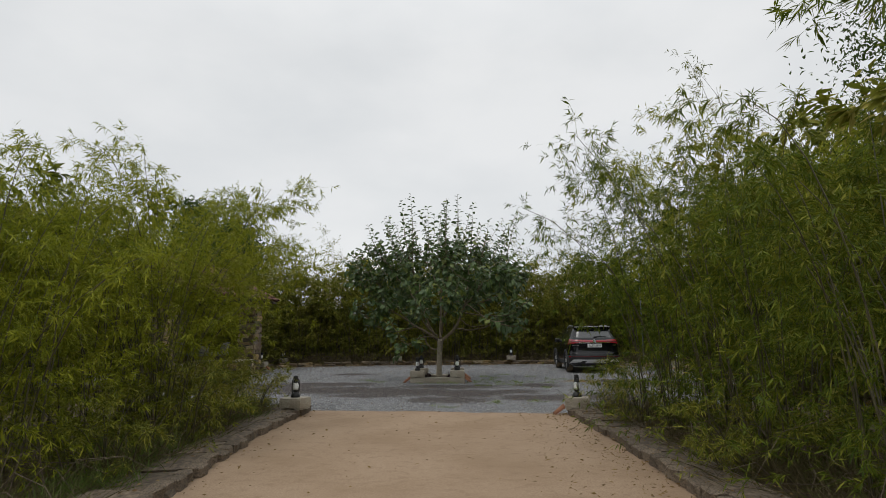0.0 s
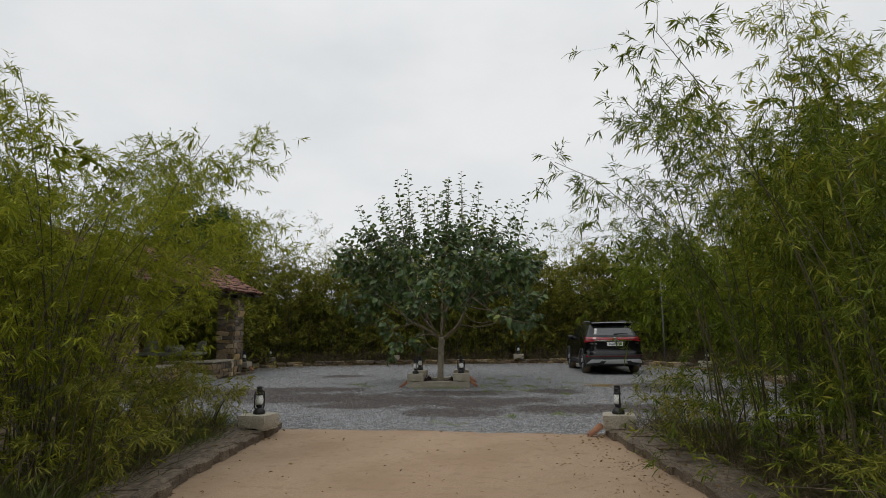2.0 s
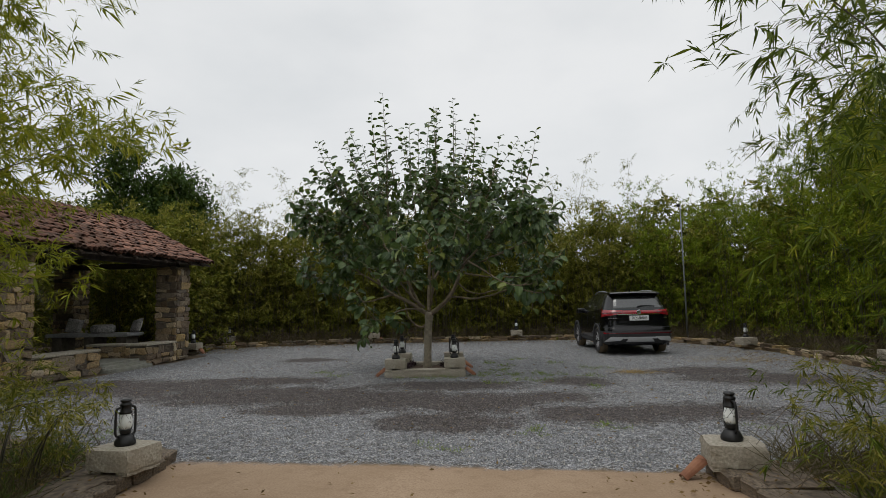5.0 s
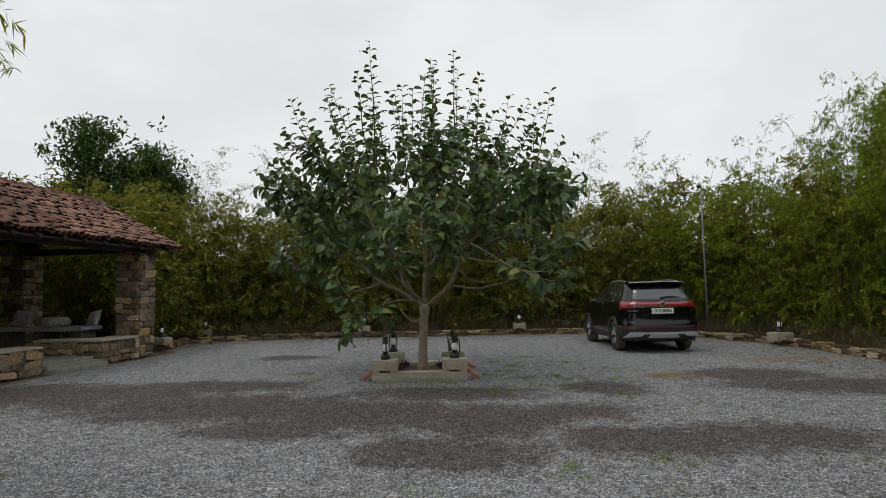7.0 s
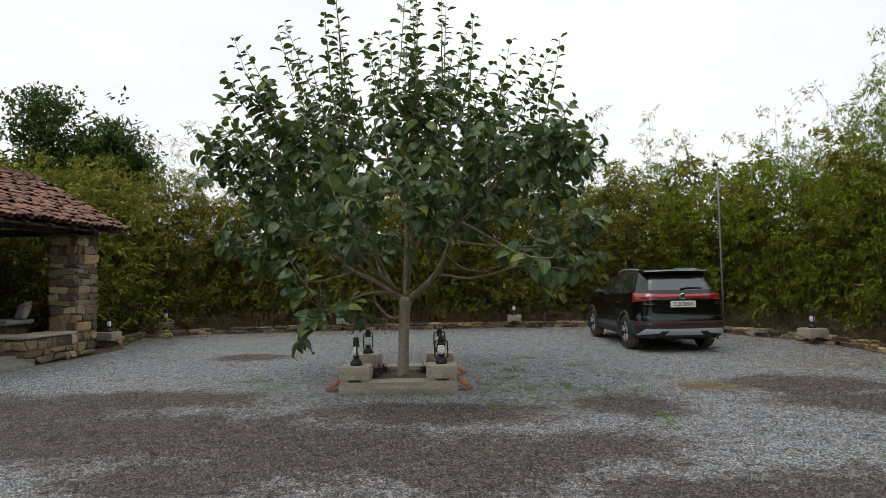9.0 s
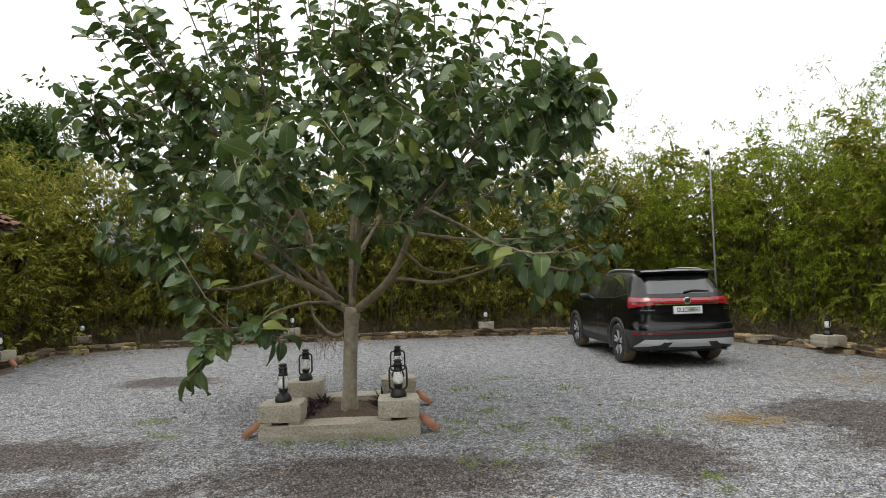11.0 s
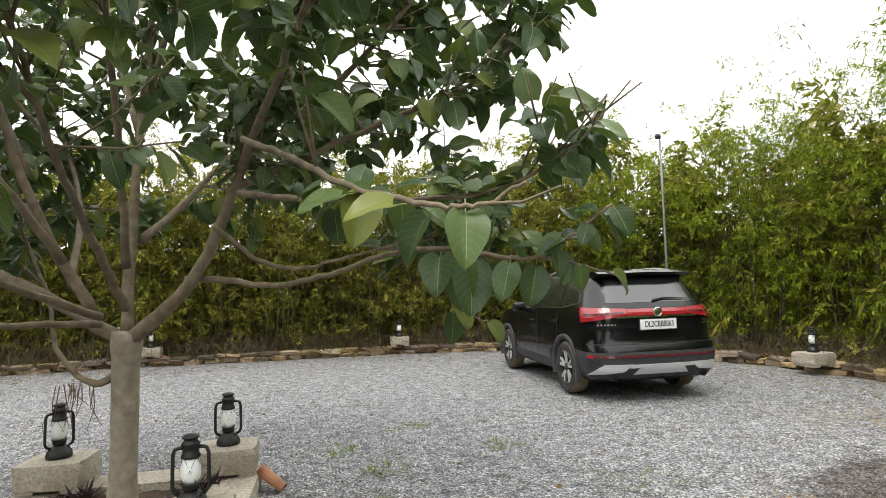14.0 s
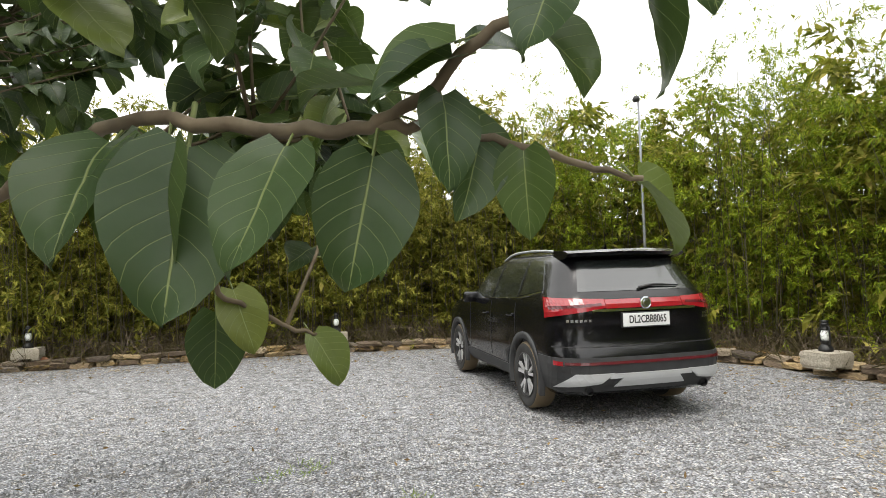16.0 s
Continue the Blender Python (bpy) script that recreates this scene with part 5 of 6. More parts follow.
    bc = car_point(0, 1.128, 0.0)
    part("badge", lathe_bm([(0.062, 0), (0.062, 0.03), (0.054, 0.034), (0.050, 0.029), (0.034, 0.029), (0.03, 0.034), (0.0, 0.034)], 8, m=Matrix.Translation(bc) @ pose(0, -0.0, 0, 90, 0, 0) @ pose(0, 0, 0, 0, 0, 22.5)), M_CHROME, car, "round chrome badge")
    for a, b0, z in ((-0.80, -0.555, 0.962), (0.66, 0.80, 0.99), (0.66, 0.78, 0.955)):
        k = 6 if a < 0 else 4
        for i in range(k):
            s0 = a + (b0 - a) * i / k
            panel("badge_bar", [(s0, z), (s0 + 0.026, z), (s0 + 0.026, z + 0.024), (s0, z + 0.024)], M_CHROME, car, 0.008, 1, 1, 0.008)
    py = car_point(0, 0.95, 0.0).y
    plate = part("number_plate", box_bm(-0.252, 0.252, py - 0.03, py - 0.006, 0.905, 1.032, 0.004), M_PLATE, car, "white number plate with black characters")
    part("plate_frame", box_bm(-0.265, 0.265, py - 0.02, py + 0.02, 0.892, 1.043, 0.006), M_INK, car, "black plate frame")
    cu = bpy.data.curves.new("plate_text", "FONT")
    cu.body, cu.size, cu.align_x, cu.align_y, cu.extrude, cu.offset = "DL2CBB8065", 0.105, "CENTER", "CENTER", 0.001, 0.0015
    cu.materials.append(M_INK)
    tx = new("plate_text", cu)
    tx.matrix_basis = pose(0.012, py - 0.0315, 0.969, 90, 0, 0) @ Matrix.Diagonal((0.70, 1, 1, 1))
    tx.parent = plate
    return car


build_car()

# ---- the stone pavilion ----
build_kerb("kerb_1", KERB_L, 1, "kerb of rough flat dark stones along the drive")
build_kerb("kerb_2", KERB_R, -1, "kerb of rough flat dark stones along the drive")
build_edge_wall()


def rubble(root, x0, x1, y0, y1, z0, z1, rng, shapes, faces="xXyY"):
    """Facing stones round a mortar core, in rough courses."""
    part("core", box_bm(x0 + 0.02, x1 - 0.02, y0 + 0.02, y1 - 0.02, z0, z1 - 0.01), M_MORTAR, root, "dark mortar core")
    z = z0
    while z < z1 - 0.05:
        h = min(rng.uniform(0.09, 0.22), z1 - z)
        for f in faces:
            a0, a1 = (x0, x1) if f in "yY" else (y0, y1)
            a = a0
            while a < a1 - 0.02:
                w = min(rng.choice((0.1, 0.16, 0.2, 0.28, 0.36, 0.48)) * rng.uniform(0.85, 1.15), a1 - a)
                if a1 - a - w < 0.09:
                    w = a1 - a
                hh = h * rng.uniform(0.72, 1.12)
                c = a + w / 2
                ob = mesh_part("stone", rng.choice(shapes), M_RUBBLE, root)
                d = rng.uniform(0.09, 0.12)
                px, py = {"x": (x0 + 0.025, c), "X": (x1 - 0.025, c), "y": (c, y0 + 0.025), "Y": (c, y1 - 0.025)}[f]
                sx, sy = (d, w * 0.95) if f in "xX" else (w * 0.95, d)
                ob.matrix_basis = pose(px, py, z + h / 2 + rng.uniform(-0.015, 0.015), rng.uniform(-9, 9), rng.uniform(-9, 9), rng.uniform(-5, 5)) @ Matrix.Diagonal((sx, sy, hh, 1))
                a += w
        z += h


def build_pavilion():
    rng = random.Random(9)
    shapes = [stone_mesh("stone", rng, 1, 1, 1, 0.26) for _ in range(12)]
    for name, x0, x1, y0, y1, f in (("pillar_1", -10.0, -9.35, 21.95, 22.6, "Xy"), ("pillar_2", -10.0, -9.35, 16.2, 16.85, "XyY"), ("pillar_3", -13.3, -12.65, 21.95, 22.6, "Xy"), ("pillar_4", -13.3, -12.65, 16.2, 16.85, "X")):
        r = empty(name, label="square rubble-stone pillar carrying the tiled roof", category="pillar", kind="structure")
        rubble(r, x0, x1, y0, y1, 0.0, 2.72, rng, shapes, f)
    for name, x0, x1, y0, y1, f in (("low_wall_1", -9.95, -9.33, 20.55, 21.93, "Xy"), ("low_wall_2", -9.95, -9.4, 16.87, 18.9, "XY"), ("low_wall_3", -11.1, -9.97, 20.6, 21.1, "y")):
        r = empty(name, label="low rubble-stone parapet with a flat coping", category="wall", kind="structure")
        rubble(r, x0, x1, y0, y1, 0.0, 0.52, rng, shapes, f)
        part("coping", slab_bm_at((x0 + x1) / 2, (y0 + y1) / 2, x1 - x0 + 0.06, y1 - y0 + 0.04, 0.515, 0.57, rng), M_STONE, r, "flat grey coping slab")
    tagged(part("pavilion_floor", box_bm(-13.4, -9.5, 16.1, 22.7, -0.05, 0.2, 0.015), M_FLOORSLAB), "raised pale stone floor of the pavilion", "floor", kind="structure")
    st = empty("entry_step", label="two shallow worn stone steps up to the pavilion floor", category="step", kind="structure")
    for x1, z1 in ((-9.12, 0.075), (-9.3, 0.14)):
        part("tread_stone", slab_bm_at((x1 - 9.52) / 2, 19.75, x1 + 9.52, 1.6, -0.05, z1, rng), M_FLOORSLAB, st)
    bench = empty("bench", label="built-in stone bench with a pale grey slab seat", category="bench")
    part("seat", slab_bm_at(-11.6, 21.55, 2.6, 0.75, 0.74, 0.84, rng), M_SLAB, bench, "pale grey slab")
    for x in (-12.6, -11.6, -10.6):
        part("support", box_bm(x - 0.15, x + 0.15, 21.3, 21.85, 0.2, 0.742, 0.01), M_MORTAR, bench, "rough stone support")
    # cushions on the bench
    def cushion(name, label, m, sx, sy, sz):
        b = bmesh.new()
        bmesh.ops.create_cube(b, size=1.0)
        bmesh.ops.subdivide_edges(b, edges=b.edges[:], cuts=7, use_grid_fill=True)
        for v in b.verts:
            u, w = v.co.x * 2, v.co.y * 2
            k = (1 - abs(u) ** 3) * (1 - abs(w) ** 3)
            v.co = Vector((v.co.x * sx, v.co.y * sy, v.co.z * sz * (0.12 + 0.88 * k ** 0.5)))
        ob = part(name, b, M_CUSHION, None, "", True)
        ob.matrix_basis = m
        return tagged(ob, label, "cushion")
    cushion("scatter_cushion", "grey patterned square cushion standing on the bench", pose(-12.3, 21.6, 1.05, 70, 10, 20), 0.42, 0.42, 0.16)
    cushion("scatter_cushion", "grey patterned square cushion leaning by the pillar", pose(-10.45, 21.75, 1.02, 66, -10, -20), 0.42, 0.42, 0.16)
    b = lathe_bm([(0.0, 0), (0.26, 0.0), (0.32, 0.05), (0.33, 0.13), (0.31, 0.2), (0.24, 0.24), (0.0, 0.245)], 28)
    pf = part("round_pouffe", b, M_CUSHION, None, "", True)
    pf.matrix_basis = pose(-11.35, 21.55, 0.84)
    tagged(pf, "round black and white patterned pouffe on the bench", "pouffe")
    # roof timbers and tiles
    roof = empty("pavilion_roof", label="pitched roof of weathered red-brown clay tiles on dark timbers", category="roof", kind="structure")
    RX, RZ, EX, EZ, Y0, Y1 = -11.35, 4.2, -8.85, 2.84, 15.6, 23.1
    for x in (-9.62, -13.0):
        part("wall_plate", box_bm(x - 0.09, x + 0.09, 15.9, 22.9, 2.72, 2.9, 0.01), M_WOOD, roof, "dark timber beam")
    for y in (16.5, 22.25):
        part("tie_beam", box_bm(-13.2, -9.4, y - 0.08, y + 0.08, 2.72, 2.88, 0.01), M_WOOD, roof, "dark timber beam")
    part("ridge_beam", box_bm(RX - 0.07, RX + 0.07, Y0 + 0.2, Y1 - 0.1, RZ - 0.28, RZ - 0.1, 0.01), M_WOOD, roof)
    for sg in (1, -1):
        for y in np.arange(Y0 + 0.1, Y1, 0.62):
            ex = RX + sg * (EX - RX)
            part("rafter", tube_bm([(RX, y, RZ - 0.12), (ex, y, EZ - 0.08)], 0.045, 6), M_WOOD, roof)
        b = bmesh.new()
        ex = RX + sg * (EX - RX - 0.1)
        q = [(RX, Y0, RZ - 0.05), (ex, Y0, EZ - 0.05), (ex, Y1, EZ - 0.05), (RX, Y1, RZ - 0.05)]
        up, lo = [b.verts.new(p) for p in q], [b.verts.new((p[0], p[1], p[2] - 0.03)) for p in q]
        b.faces.new(up)
        b.faces.new(lo[::-1])
        for i in range(4):
            b.faces.new((up[i], up[(i + 1) % 4], lo[(i + 1) % 4], lo[i]))
        bmesh.ops.recalc_face_normals(b, faces=b.faces[:])
        part("batten_deck", b, M_WOOD, roof, "dark boarding under the tiles")
    shapes = []
    for k in range(4):
        b = bmesh.new()
        rows = []
        for y, r in ((0.0, 0.115), (0.30, 0.095)):
            rows.append([b.verts.new((r * math.cos(t), y, r * 0.85 * math.sin(t) + h)) for h in (0.0, -0.018) for t in np.linspace(0.1, math.pi - 0.1, 5)])
        a, c = rows
        for i in range(4):
            b.faces.new((a[i], a[i + 1], c[i + 1], c[i]))
            b.faces.new((a[5 + i], c[5 + i], c[6 + i], a[6 + i]))
            b.faces.new((a[i], a[5 + i], a[6 + i], a[i + 1]))
        bmesh.ops.recalc_face_normals(b, faces=b.faces[:])
        me = bpy.data.meshes.new("roof_tile")
        b.to_mesh(me)
        b.free()
        me.materials.append(M_ROOFTILE)
        shapes.append(me)
    slope = math.atan2(RZ - EZ, EX - RX)
    run = math.hypot(RZ - EZ, EX - RX)
    spots = []
    for sg in (1, -1):
        for i, y in enumerate(np.arange(Y1 - 0.08, Y0, -0.165)):
            for j, d in enumerate(np.arange(0.0, run - 0.1, 0.215)):
                spots.append((sg, y, d))
    spots.sort(key=lambda s: (s[0] < 0, -s[1]))
    jv, jf, base = [], [], 0
    for i, (sg, y, d) in enumerate(spots):
        x = RX + sg * (EX - RX - (d) * math.cos(slope))
        z = EZ + d * math.sin(slope)
        m = pose(x, y + rng.uniform(-0.012, 0.012), z + rng.uniform(-0.01, 0.045), 0, 0, 90 * sg + rng.uniform(-9, 9)) @ pose(0, 0, 0, math.degrees(slope) - 5 + rng.uniform(-3, 3), rng.uniform(-7, 7), 0)
        me = shapes[rng.randrange(4)]
        if i < 300:
            ob = mesh_part("roof_tile", me, None, roof)
            ob.matrix_basis = m
        else:
            V = np.array([tuple(m @ v.co) for v in me.vertices])
            F = np.array([tuple(p.vertices) for p in me.polygons])
            jv.append(V)
            jf.append(F + base)
            base += len(V)
    rest = mesh_part("roof_tiles", np_mesh("roof_tiles", np.concatenate(jv), np.concatenate(jf)), M_ROOFTILE, roof)
    rest["kind"] = "stuff"
    for y in np.arange(Y0, Y1, 0.28):
        ob = mesh_part("ridge_tile", shapes[0], None, roof)
        ob.matrix_basis = pose(RX, y, RZ + 0.02, -3, 0, 0) @ Matrix.Diagonal((1.1, 1.15, 1.5, 1))


def slab_bm_at(cx, cy, w, d, z0, z1, rng):
    b = slab_bm(w, d, z0, z1, rng)
    bmesh.ops.translate(b, verts=b.verts[:], vec=(cx, cy, 0))
    return b


build_pavilion()

# light pole behind the court
pole = empty("light_pole", pose(6.3, 26.95, 0), "thin grey metal pole with a small lamp on top", "pole")
part("shaft", lathe_bm([(0.032, 0.0), (0.026, 2.0), (0.02, 4.75), (0.0, 4.76)], 10), M_POLE, pole, smooth=True)
part("lamp_head", lathe_bm([(0.0, 4.62), (0.06, 4.63), (0.07, 4.68), (0.05, 4.73), (0.0, 4.74)], 12, m=Matrix.Translation((-0.08, -0.08, 0))), M_BLACK, pole, "small dark lamp head", True)

# ---- bamboo ----
def unit(v):
    return v / np.maximum(np.linalg.norm(v, axis=-1, keepdims=True), 1e-9)


def blades(P, D, L, W, rng, droop=0.15):
    """Lance-shaped leaves, two triangles each, folded along the middle."""
    k = len(P)
    D = unit(D)
    S = unit(np.cross(D, unit(rng.normal(size=(k, 3)) * 0.6 + np.array([0, 0, 1.0]))))
    N = np.cross(S, D)
    mid = P + D * (L * 0.4)[:, None] + np.array([0, 0, -1.0]) * (L * droop * 0.33)[:, None]
    fold = N * (W * 0.25)[:, None]
    tip = P + D * L[:, None] + np.array([0, 0, -1.0]) * (L * droop)[:, None]
    V = np.stack([P, mid + S * (W / 2)[:, None] + fold, tip, mid - S * (W / 2)[:, None] + fold], 1).reshape(-1, 3)
    base = np.arange(k)[:, None] * 4
    F = np.stack([base + np.array([0, 1, 2]), base + np.array([0, 2, 3])], 1).reshape(-1, 3)
    return V, F


def bamboo_meshes(seed, h, culms, branches, twigs, per, leaf, spread, low=0.12, base_r=0.55, rise_pow=0.8, reach=1.1, wide=0.135):
    """One clump: arching culms, drooping branches on them, twigs on these, and a fan of narrow leaves on each twig."""
    rng = np.random.default_rng(seed)
    a = rng.uniform(0, 2 * np.pi, culms)
    r = base_r * np.sqrt(rng.random(culms))
    B = np.stack([r * np.cos(a), r * np.sin(a), np.zeros(culms)], 1)
    oa = a + rng.normal(0, 0.5, culms)
    lean = np.stack([np.cos(oa), np.sin(oa), np.zeros(culms)], 1)
    out = lean * (spread * rng.uniform(0.25, 1.15, culms))[:, None]
    H = h * rng.uniform(0.6, 1.1, culms)
    bend = rng.uniform(0.05, 0.4, culms)

    def at(c, s):
        z = H[c] * (s * (1 + bend[c]) - bend[c] * s ** 3.2)
        p = B[c] + out[c] * (s ** 1.9)[:, None]
        p[:, 2] = z
        return p
    bm = bmesh.new()
    for c in range(culms):
        s = np.linspace(0, 1, 8)
        p = at(np.full(8, c), s)
        tube_bm([tuple(q) for q in p], [0.009 * (1 - 0.85 * u) + 0.0015 for u in s], 4, bm)
    cul = bpy.data.meshes.new("culms")
    bm.to_mesh(cul)
    bm.free()
    c = rng.integers(0, culms, branches)
    s = low + (1 - low) * rng.random(branches) ** rise_pow
    c[:culms * 3], s[:culms * 3] = np.arange(culms * 3) % culms, rng.uniform(0.86, 1.0, culms * 3)
    o = at(c, s)
    ang = rng.uniform(0, 2 * np.pi, branches)
    bd = np.stack([np.cos(ang), np.sin(ang), rng.uniform(0.0, 0.8, branches)], 1) + lean[c] * 0.4
    bl = reach * rng.uniform(0.25, 1.0, branches) * (1.1 - 0.72 * s)

    def along(i, u):
        q = o[i] + bd[i] * (bl[i] * u)[:, None]
        q[:, 2] = np.maximum(q[:, 2] - 0.5 * bl[i] * u * u, 0.08)
        return q
    i1 = np.repeat(np.arange(branches), twigs)
    u1 = rng.uniform(0.12, 1.0, len(i1)) ** 0.8
    t0 = along(i1, u1)
    td = unit(unit(bd[i1]) * 0.7 + rng.normal(0, 0.6, (len(i1), 3)) + np.array([0, 0, -0.12]))
    tl = leaf * rng.uniform(0.7, 2.3, len(i1))
    i2 = np.repeat(np.arange(len(i1)), per)
    P = t0[i2] + td[i2] * (tl[i2] * rng.uniform(0.15, 1.0, len(i2)))[:, None]
    P[:, 2] = np.maximum(P[:, 2], 0.05)
    D = td[i2] * 0.75 + rng.normal(0, 0.48, (len(i2), 3)) + np.array([0, 0, -0.22])
    L = leaf * rng.uniform(0.5, 1.25, len(i2))
    V, F = blades(P, D, L, L * wide * rng.uniform(0.8, 1.25, len(i2)), rng, 0.2)
    # branches and twigs as thin tapering slips
    def slips(p, q, w):
        side = unit(np.cross(q - p, np.array([0.2, 0.1, 1.0]))) * w
        return np.stack([p - side, p + side, q], 1).reshape(-1, 3)
    every = np.arange(branches)
    half, full = along(every, np.full(branches, 0.5)), along(every, np.ones(branches))
    TV = np.concatenate([slips(o, half, 0.0035), slips(half, full, 0.0025), slips(t0, t0 + td * tl[:, None], 0.0016)])
    TF = np.arange(len(TV)).reshape(-1, 3) + len(V)
    me = np_mesh("foliage", np.concatenate([V, TV]), np.concatenate([F, TF]))
    return cul, me


def bamboo(seed, label, mat, group, **kw):
    cul, fol = bamboo_meshes(seed, **kw)
    root = empty("bamboo_clump", label=label, category="bamboo", group=group)
    mesh_part("culm_stand", cul, M_CULM, root, "thin dull brown culms", True)["kind"] = "stuff"
    mesh_part("foliage", fol, mat, root)["kind"] = "stuff"
    return root


def place_clumps(protos, places):
    used = set()
    for k, (x, y, turn, sc, sz) in enumerate(places):
        p = protos[k % len(protos)]
        m = pose(x, y, 0.0, 0, 0, turn)
        if p.name in used:
            q = copy_thing(p, m)
        else:
            used.add(p.name)
            p.matrix_basis = m
            q = p
        q.scale = (sc, sc, sz)


prng = random.Random(21)
DRIVE_LABEL = "lush bright green bamboo clump overhanging the sandy drive"
DENSE = dict(h=3.5, culms=28, branches=470, twigs=6, per=10, leaf=0.092, spread=1.4, low=0.03, base_r=0.8, rise_pow=0.95, reach=1.2)
CANOPY = dict(h=3.8, culms=20, branches=390, twigs=6, per=10, leaf=0.098, spread=1.9, low=0.48, base_r=0.5, rise_pow=0.9, reach=1.5)
near = [bamboo(s, DRIVE_LABEL, M_BAMBOO, "roadside bamboo", **DENSE) for s in (1, 2, 3)]
# right of the drive: same clumps, with shade painted into the leaves
near_shaded = [bamboo(s, DRIVE_LABEL, M_BAMBOO_SHADED, "roadside bamboo", **DENSE) for s in (4, 5)]
canopy = [bamboo(s, "bamboo clump with bare culms and an arching leafy top", M_BAMBOO, "roadside bamboo", **CANOPY) for s in (6,)]
under = [bamboo(s, "low scrubby bamboo regrowth beside the drive", M_BAMBOO_FAR, "bamboo regrowth", h=1.0, culms=16, branches=130, twigs=5, per=8, leaf=0.085, spread=0.7, low=0.05, base_r=0.5, rise_pow=0.9, reach=0.5) for s in (7,)]
LEFT_PLACES = [(-4.1, 7.2, 120, 1.05, 0.98), (-4.0, 5.0, 250, 1.0, 0.92), (-4.0, 2.6, 40, 0.95, 0.85)]
RIGHT_PLACES = [(3.7, 9.4, 60, 1.12, 1.1), (4.2, 7.2, 150, 1.05, 1.02), (4.7, 4.9, 300, 1.0, 1.0), (5.2, 2.4, 10, 1.0, 1.05)]
place_clumps(near, LEFT_PLACES)
place_clumps(near_shaded, RIGHT_PLACES)
place_clumps(canopy, [(-4.2, 8.4, 0, 1.0, 0.98), (-5.4, 9.7, 150, 1.0, 1.0), (-4.8, 9.2, 260, 1.05, 0.8), (4.5, 9.9, 220, 0.95, 1.12)])
place_clumps(under, [(-3.6, 8.8, 0, 1.0, 1.0), (-4.5, 9.7, 80, 1.2, 1.1), (-3.8, 10.4, 190, 0.9, 0.8), (3.15, 10.1, 300, 0.9, 0.9), (-3.4, 7.4, 250, 1.1, 1.0), (-3.1, 6.0, 20, 1.0, 0.8), (-5.2, 11.0, 120, 1.2, 0.9), (3.7, 6.8, 130, 1.0, 0.7)])
HEDGE = [(-15.0, 24.2), (-12.6, 25.3), (-11.6, 27.7), (-9.3, 28.7), (-5.0, 29.5), (0.5, 30.1), (4.0, 29.8), (6.9, 28.1), (8.4, 25.1), (9.0, 22.4), (9.2, 19.0), (8.5, 15.4), (6.6, 12.8)]
HEDGE_LABEL = "tall dense bamboo clump in the boundary hedge"
front = [bamboo(s, HEDGE_LABEL, M_BAMBOO_FAR, "boundary bamboo", h=5.0, culms=22, branches=290, twigs=6, per=8, leaf=0.112, spread=1.4, low=0.08, base_r=0.9, rise_pow=0.85, reach=1.35, wide=0.21) for s in (11, 12, 13)]
front += [bamboo(s, "tall fresh green bamboo clump in the boundary hedge", M_BAMBOO_GREEN, "boundary bamboo", h=5.2, culms=24, branches=430, twigs=6, per=9, leaf=0.088, spread=1.4, low=0.06, base_r=0.9, rise_pow=0.85, reach=1.35, wide=0.21) for s in (14, 15)]
back = [bamboo(s, "tall dense bamboo clump at the back of the hedge", M_BAMBOO_FAR, "boundary bamboo", h=4.9, culms=12, branches=190, twigs=5, per=6, leaf=0.2, spread=1.3, low=0.04, base_r=0.9, rise_pow=0.9, reach=1.4, wide=0.36) for s in (21, 22, 23)]


def row(off, step, hi):
    out = []
    for x, y, a, d in poly_points(HEDGE, step):
        out.append((x - math.sin(a) * off + prng.uniform(-0.3, 0.3), y + math.cos(a) * off + prng.uniform(-0.3, 0.3), prng.uniform(0, 360), prng.uniform(0.9, 1.15), prng.uniform(0.82, 1.06) * hi * (1.25 if x > 7.6 and y < 24 else 1.0)))
    return out


hedge_row = row(0.0, 1.35, 1.0)
green_side = [q for q in hedge_row if q[0] > 4.5]
place_clumps(front[:3], [q for q in hedge_row if q[0] <= 4.5])
place_clumps(front[3:], green_side)
place_clumps(back, row(1.2, 1.5, 0.97) + row(2.5, 1.9, 1.0) + [(-14.6, y, y * 40, 1.1, 0.9) for y in (13.5, 15.2, 17, 18.7, 20.4, 22.1)] + [(-11.0, 24.9, 30, 0.9, 0.7), (-12.6, 24.6, 99, 0.9, 0.8), (-9.6, 13.2, 10, 0.9, 0.9), (-12, 13.6, 70, 1.0, 1.0), (-6.4, 7.6, 90, 1.0, 0.72), (-6.2, 5.0, 200, 1.0, 0.68), (-6.0, 2.4, 20, 1.0, 0.62), (6.2, 8.2, 220, 1.0, 0.8), (6.7, 5.2, 100, 1.0, 0.8)])

wisps = [bamboo(s, "tall thin wispy bamboo rising above the hedge", M_BAMBOO_FAR, "wispy bamboo", h=7.2, culms=9, branches=90, twigs=5, per=4, leaf=0.15, spread=1.5, low=0.45, base_r=0.6, reach=1.3) for s in (31,)]
place_clumps(wisps, [(2.6, 31.6, 20, 0.9, 1.0), (-2.2, 32.0, 140, 1.0, 1.0), (-8.5, 31.0, 260, 1.0, 0.95), (5.2, 30.5, 300, 0.9, 0.9), (-12.5, 29.5, 80, 1.0, 1.0), (9.6, 24.6, 10, 0.9, 0.95), (10.0, 17.5, 100, 1.0, 1.0), (5.2, 9.6, 200, 0.7, 0.78)])

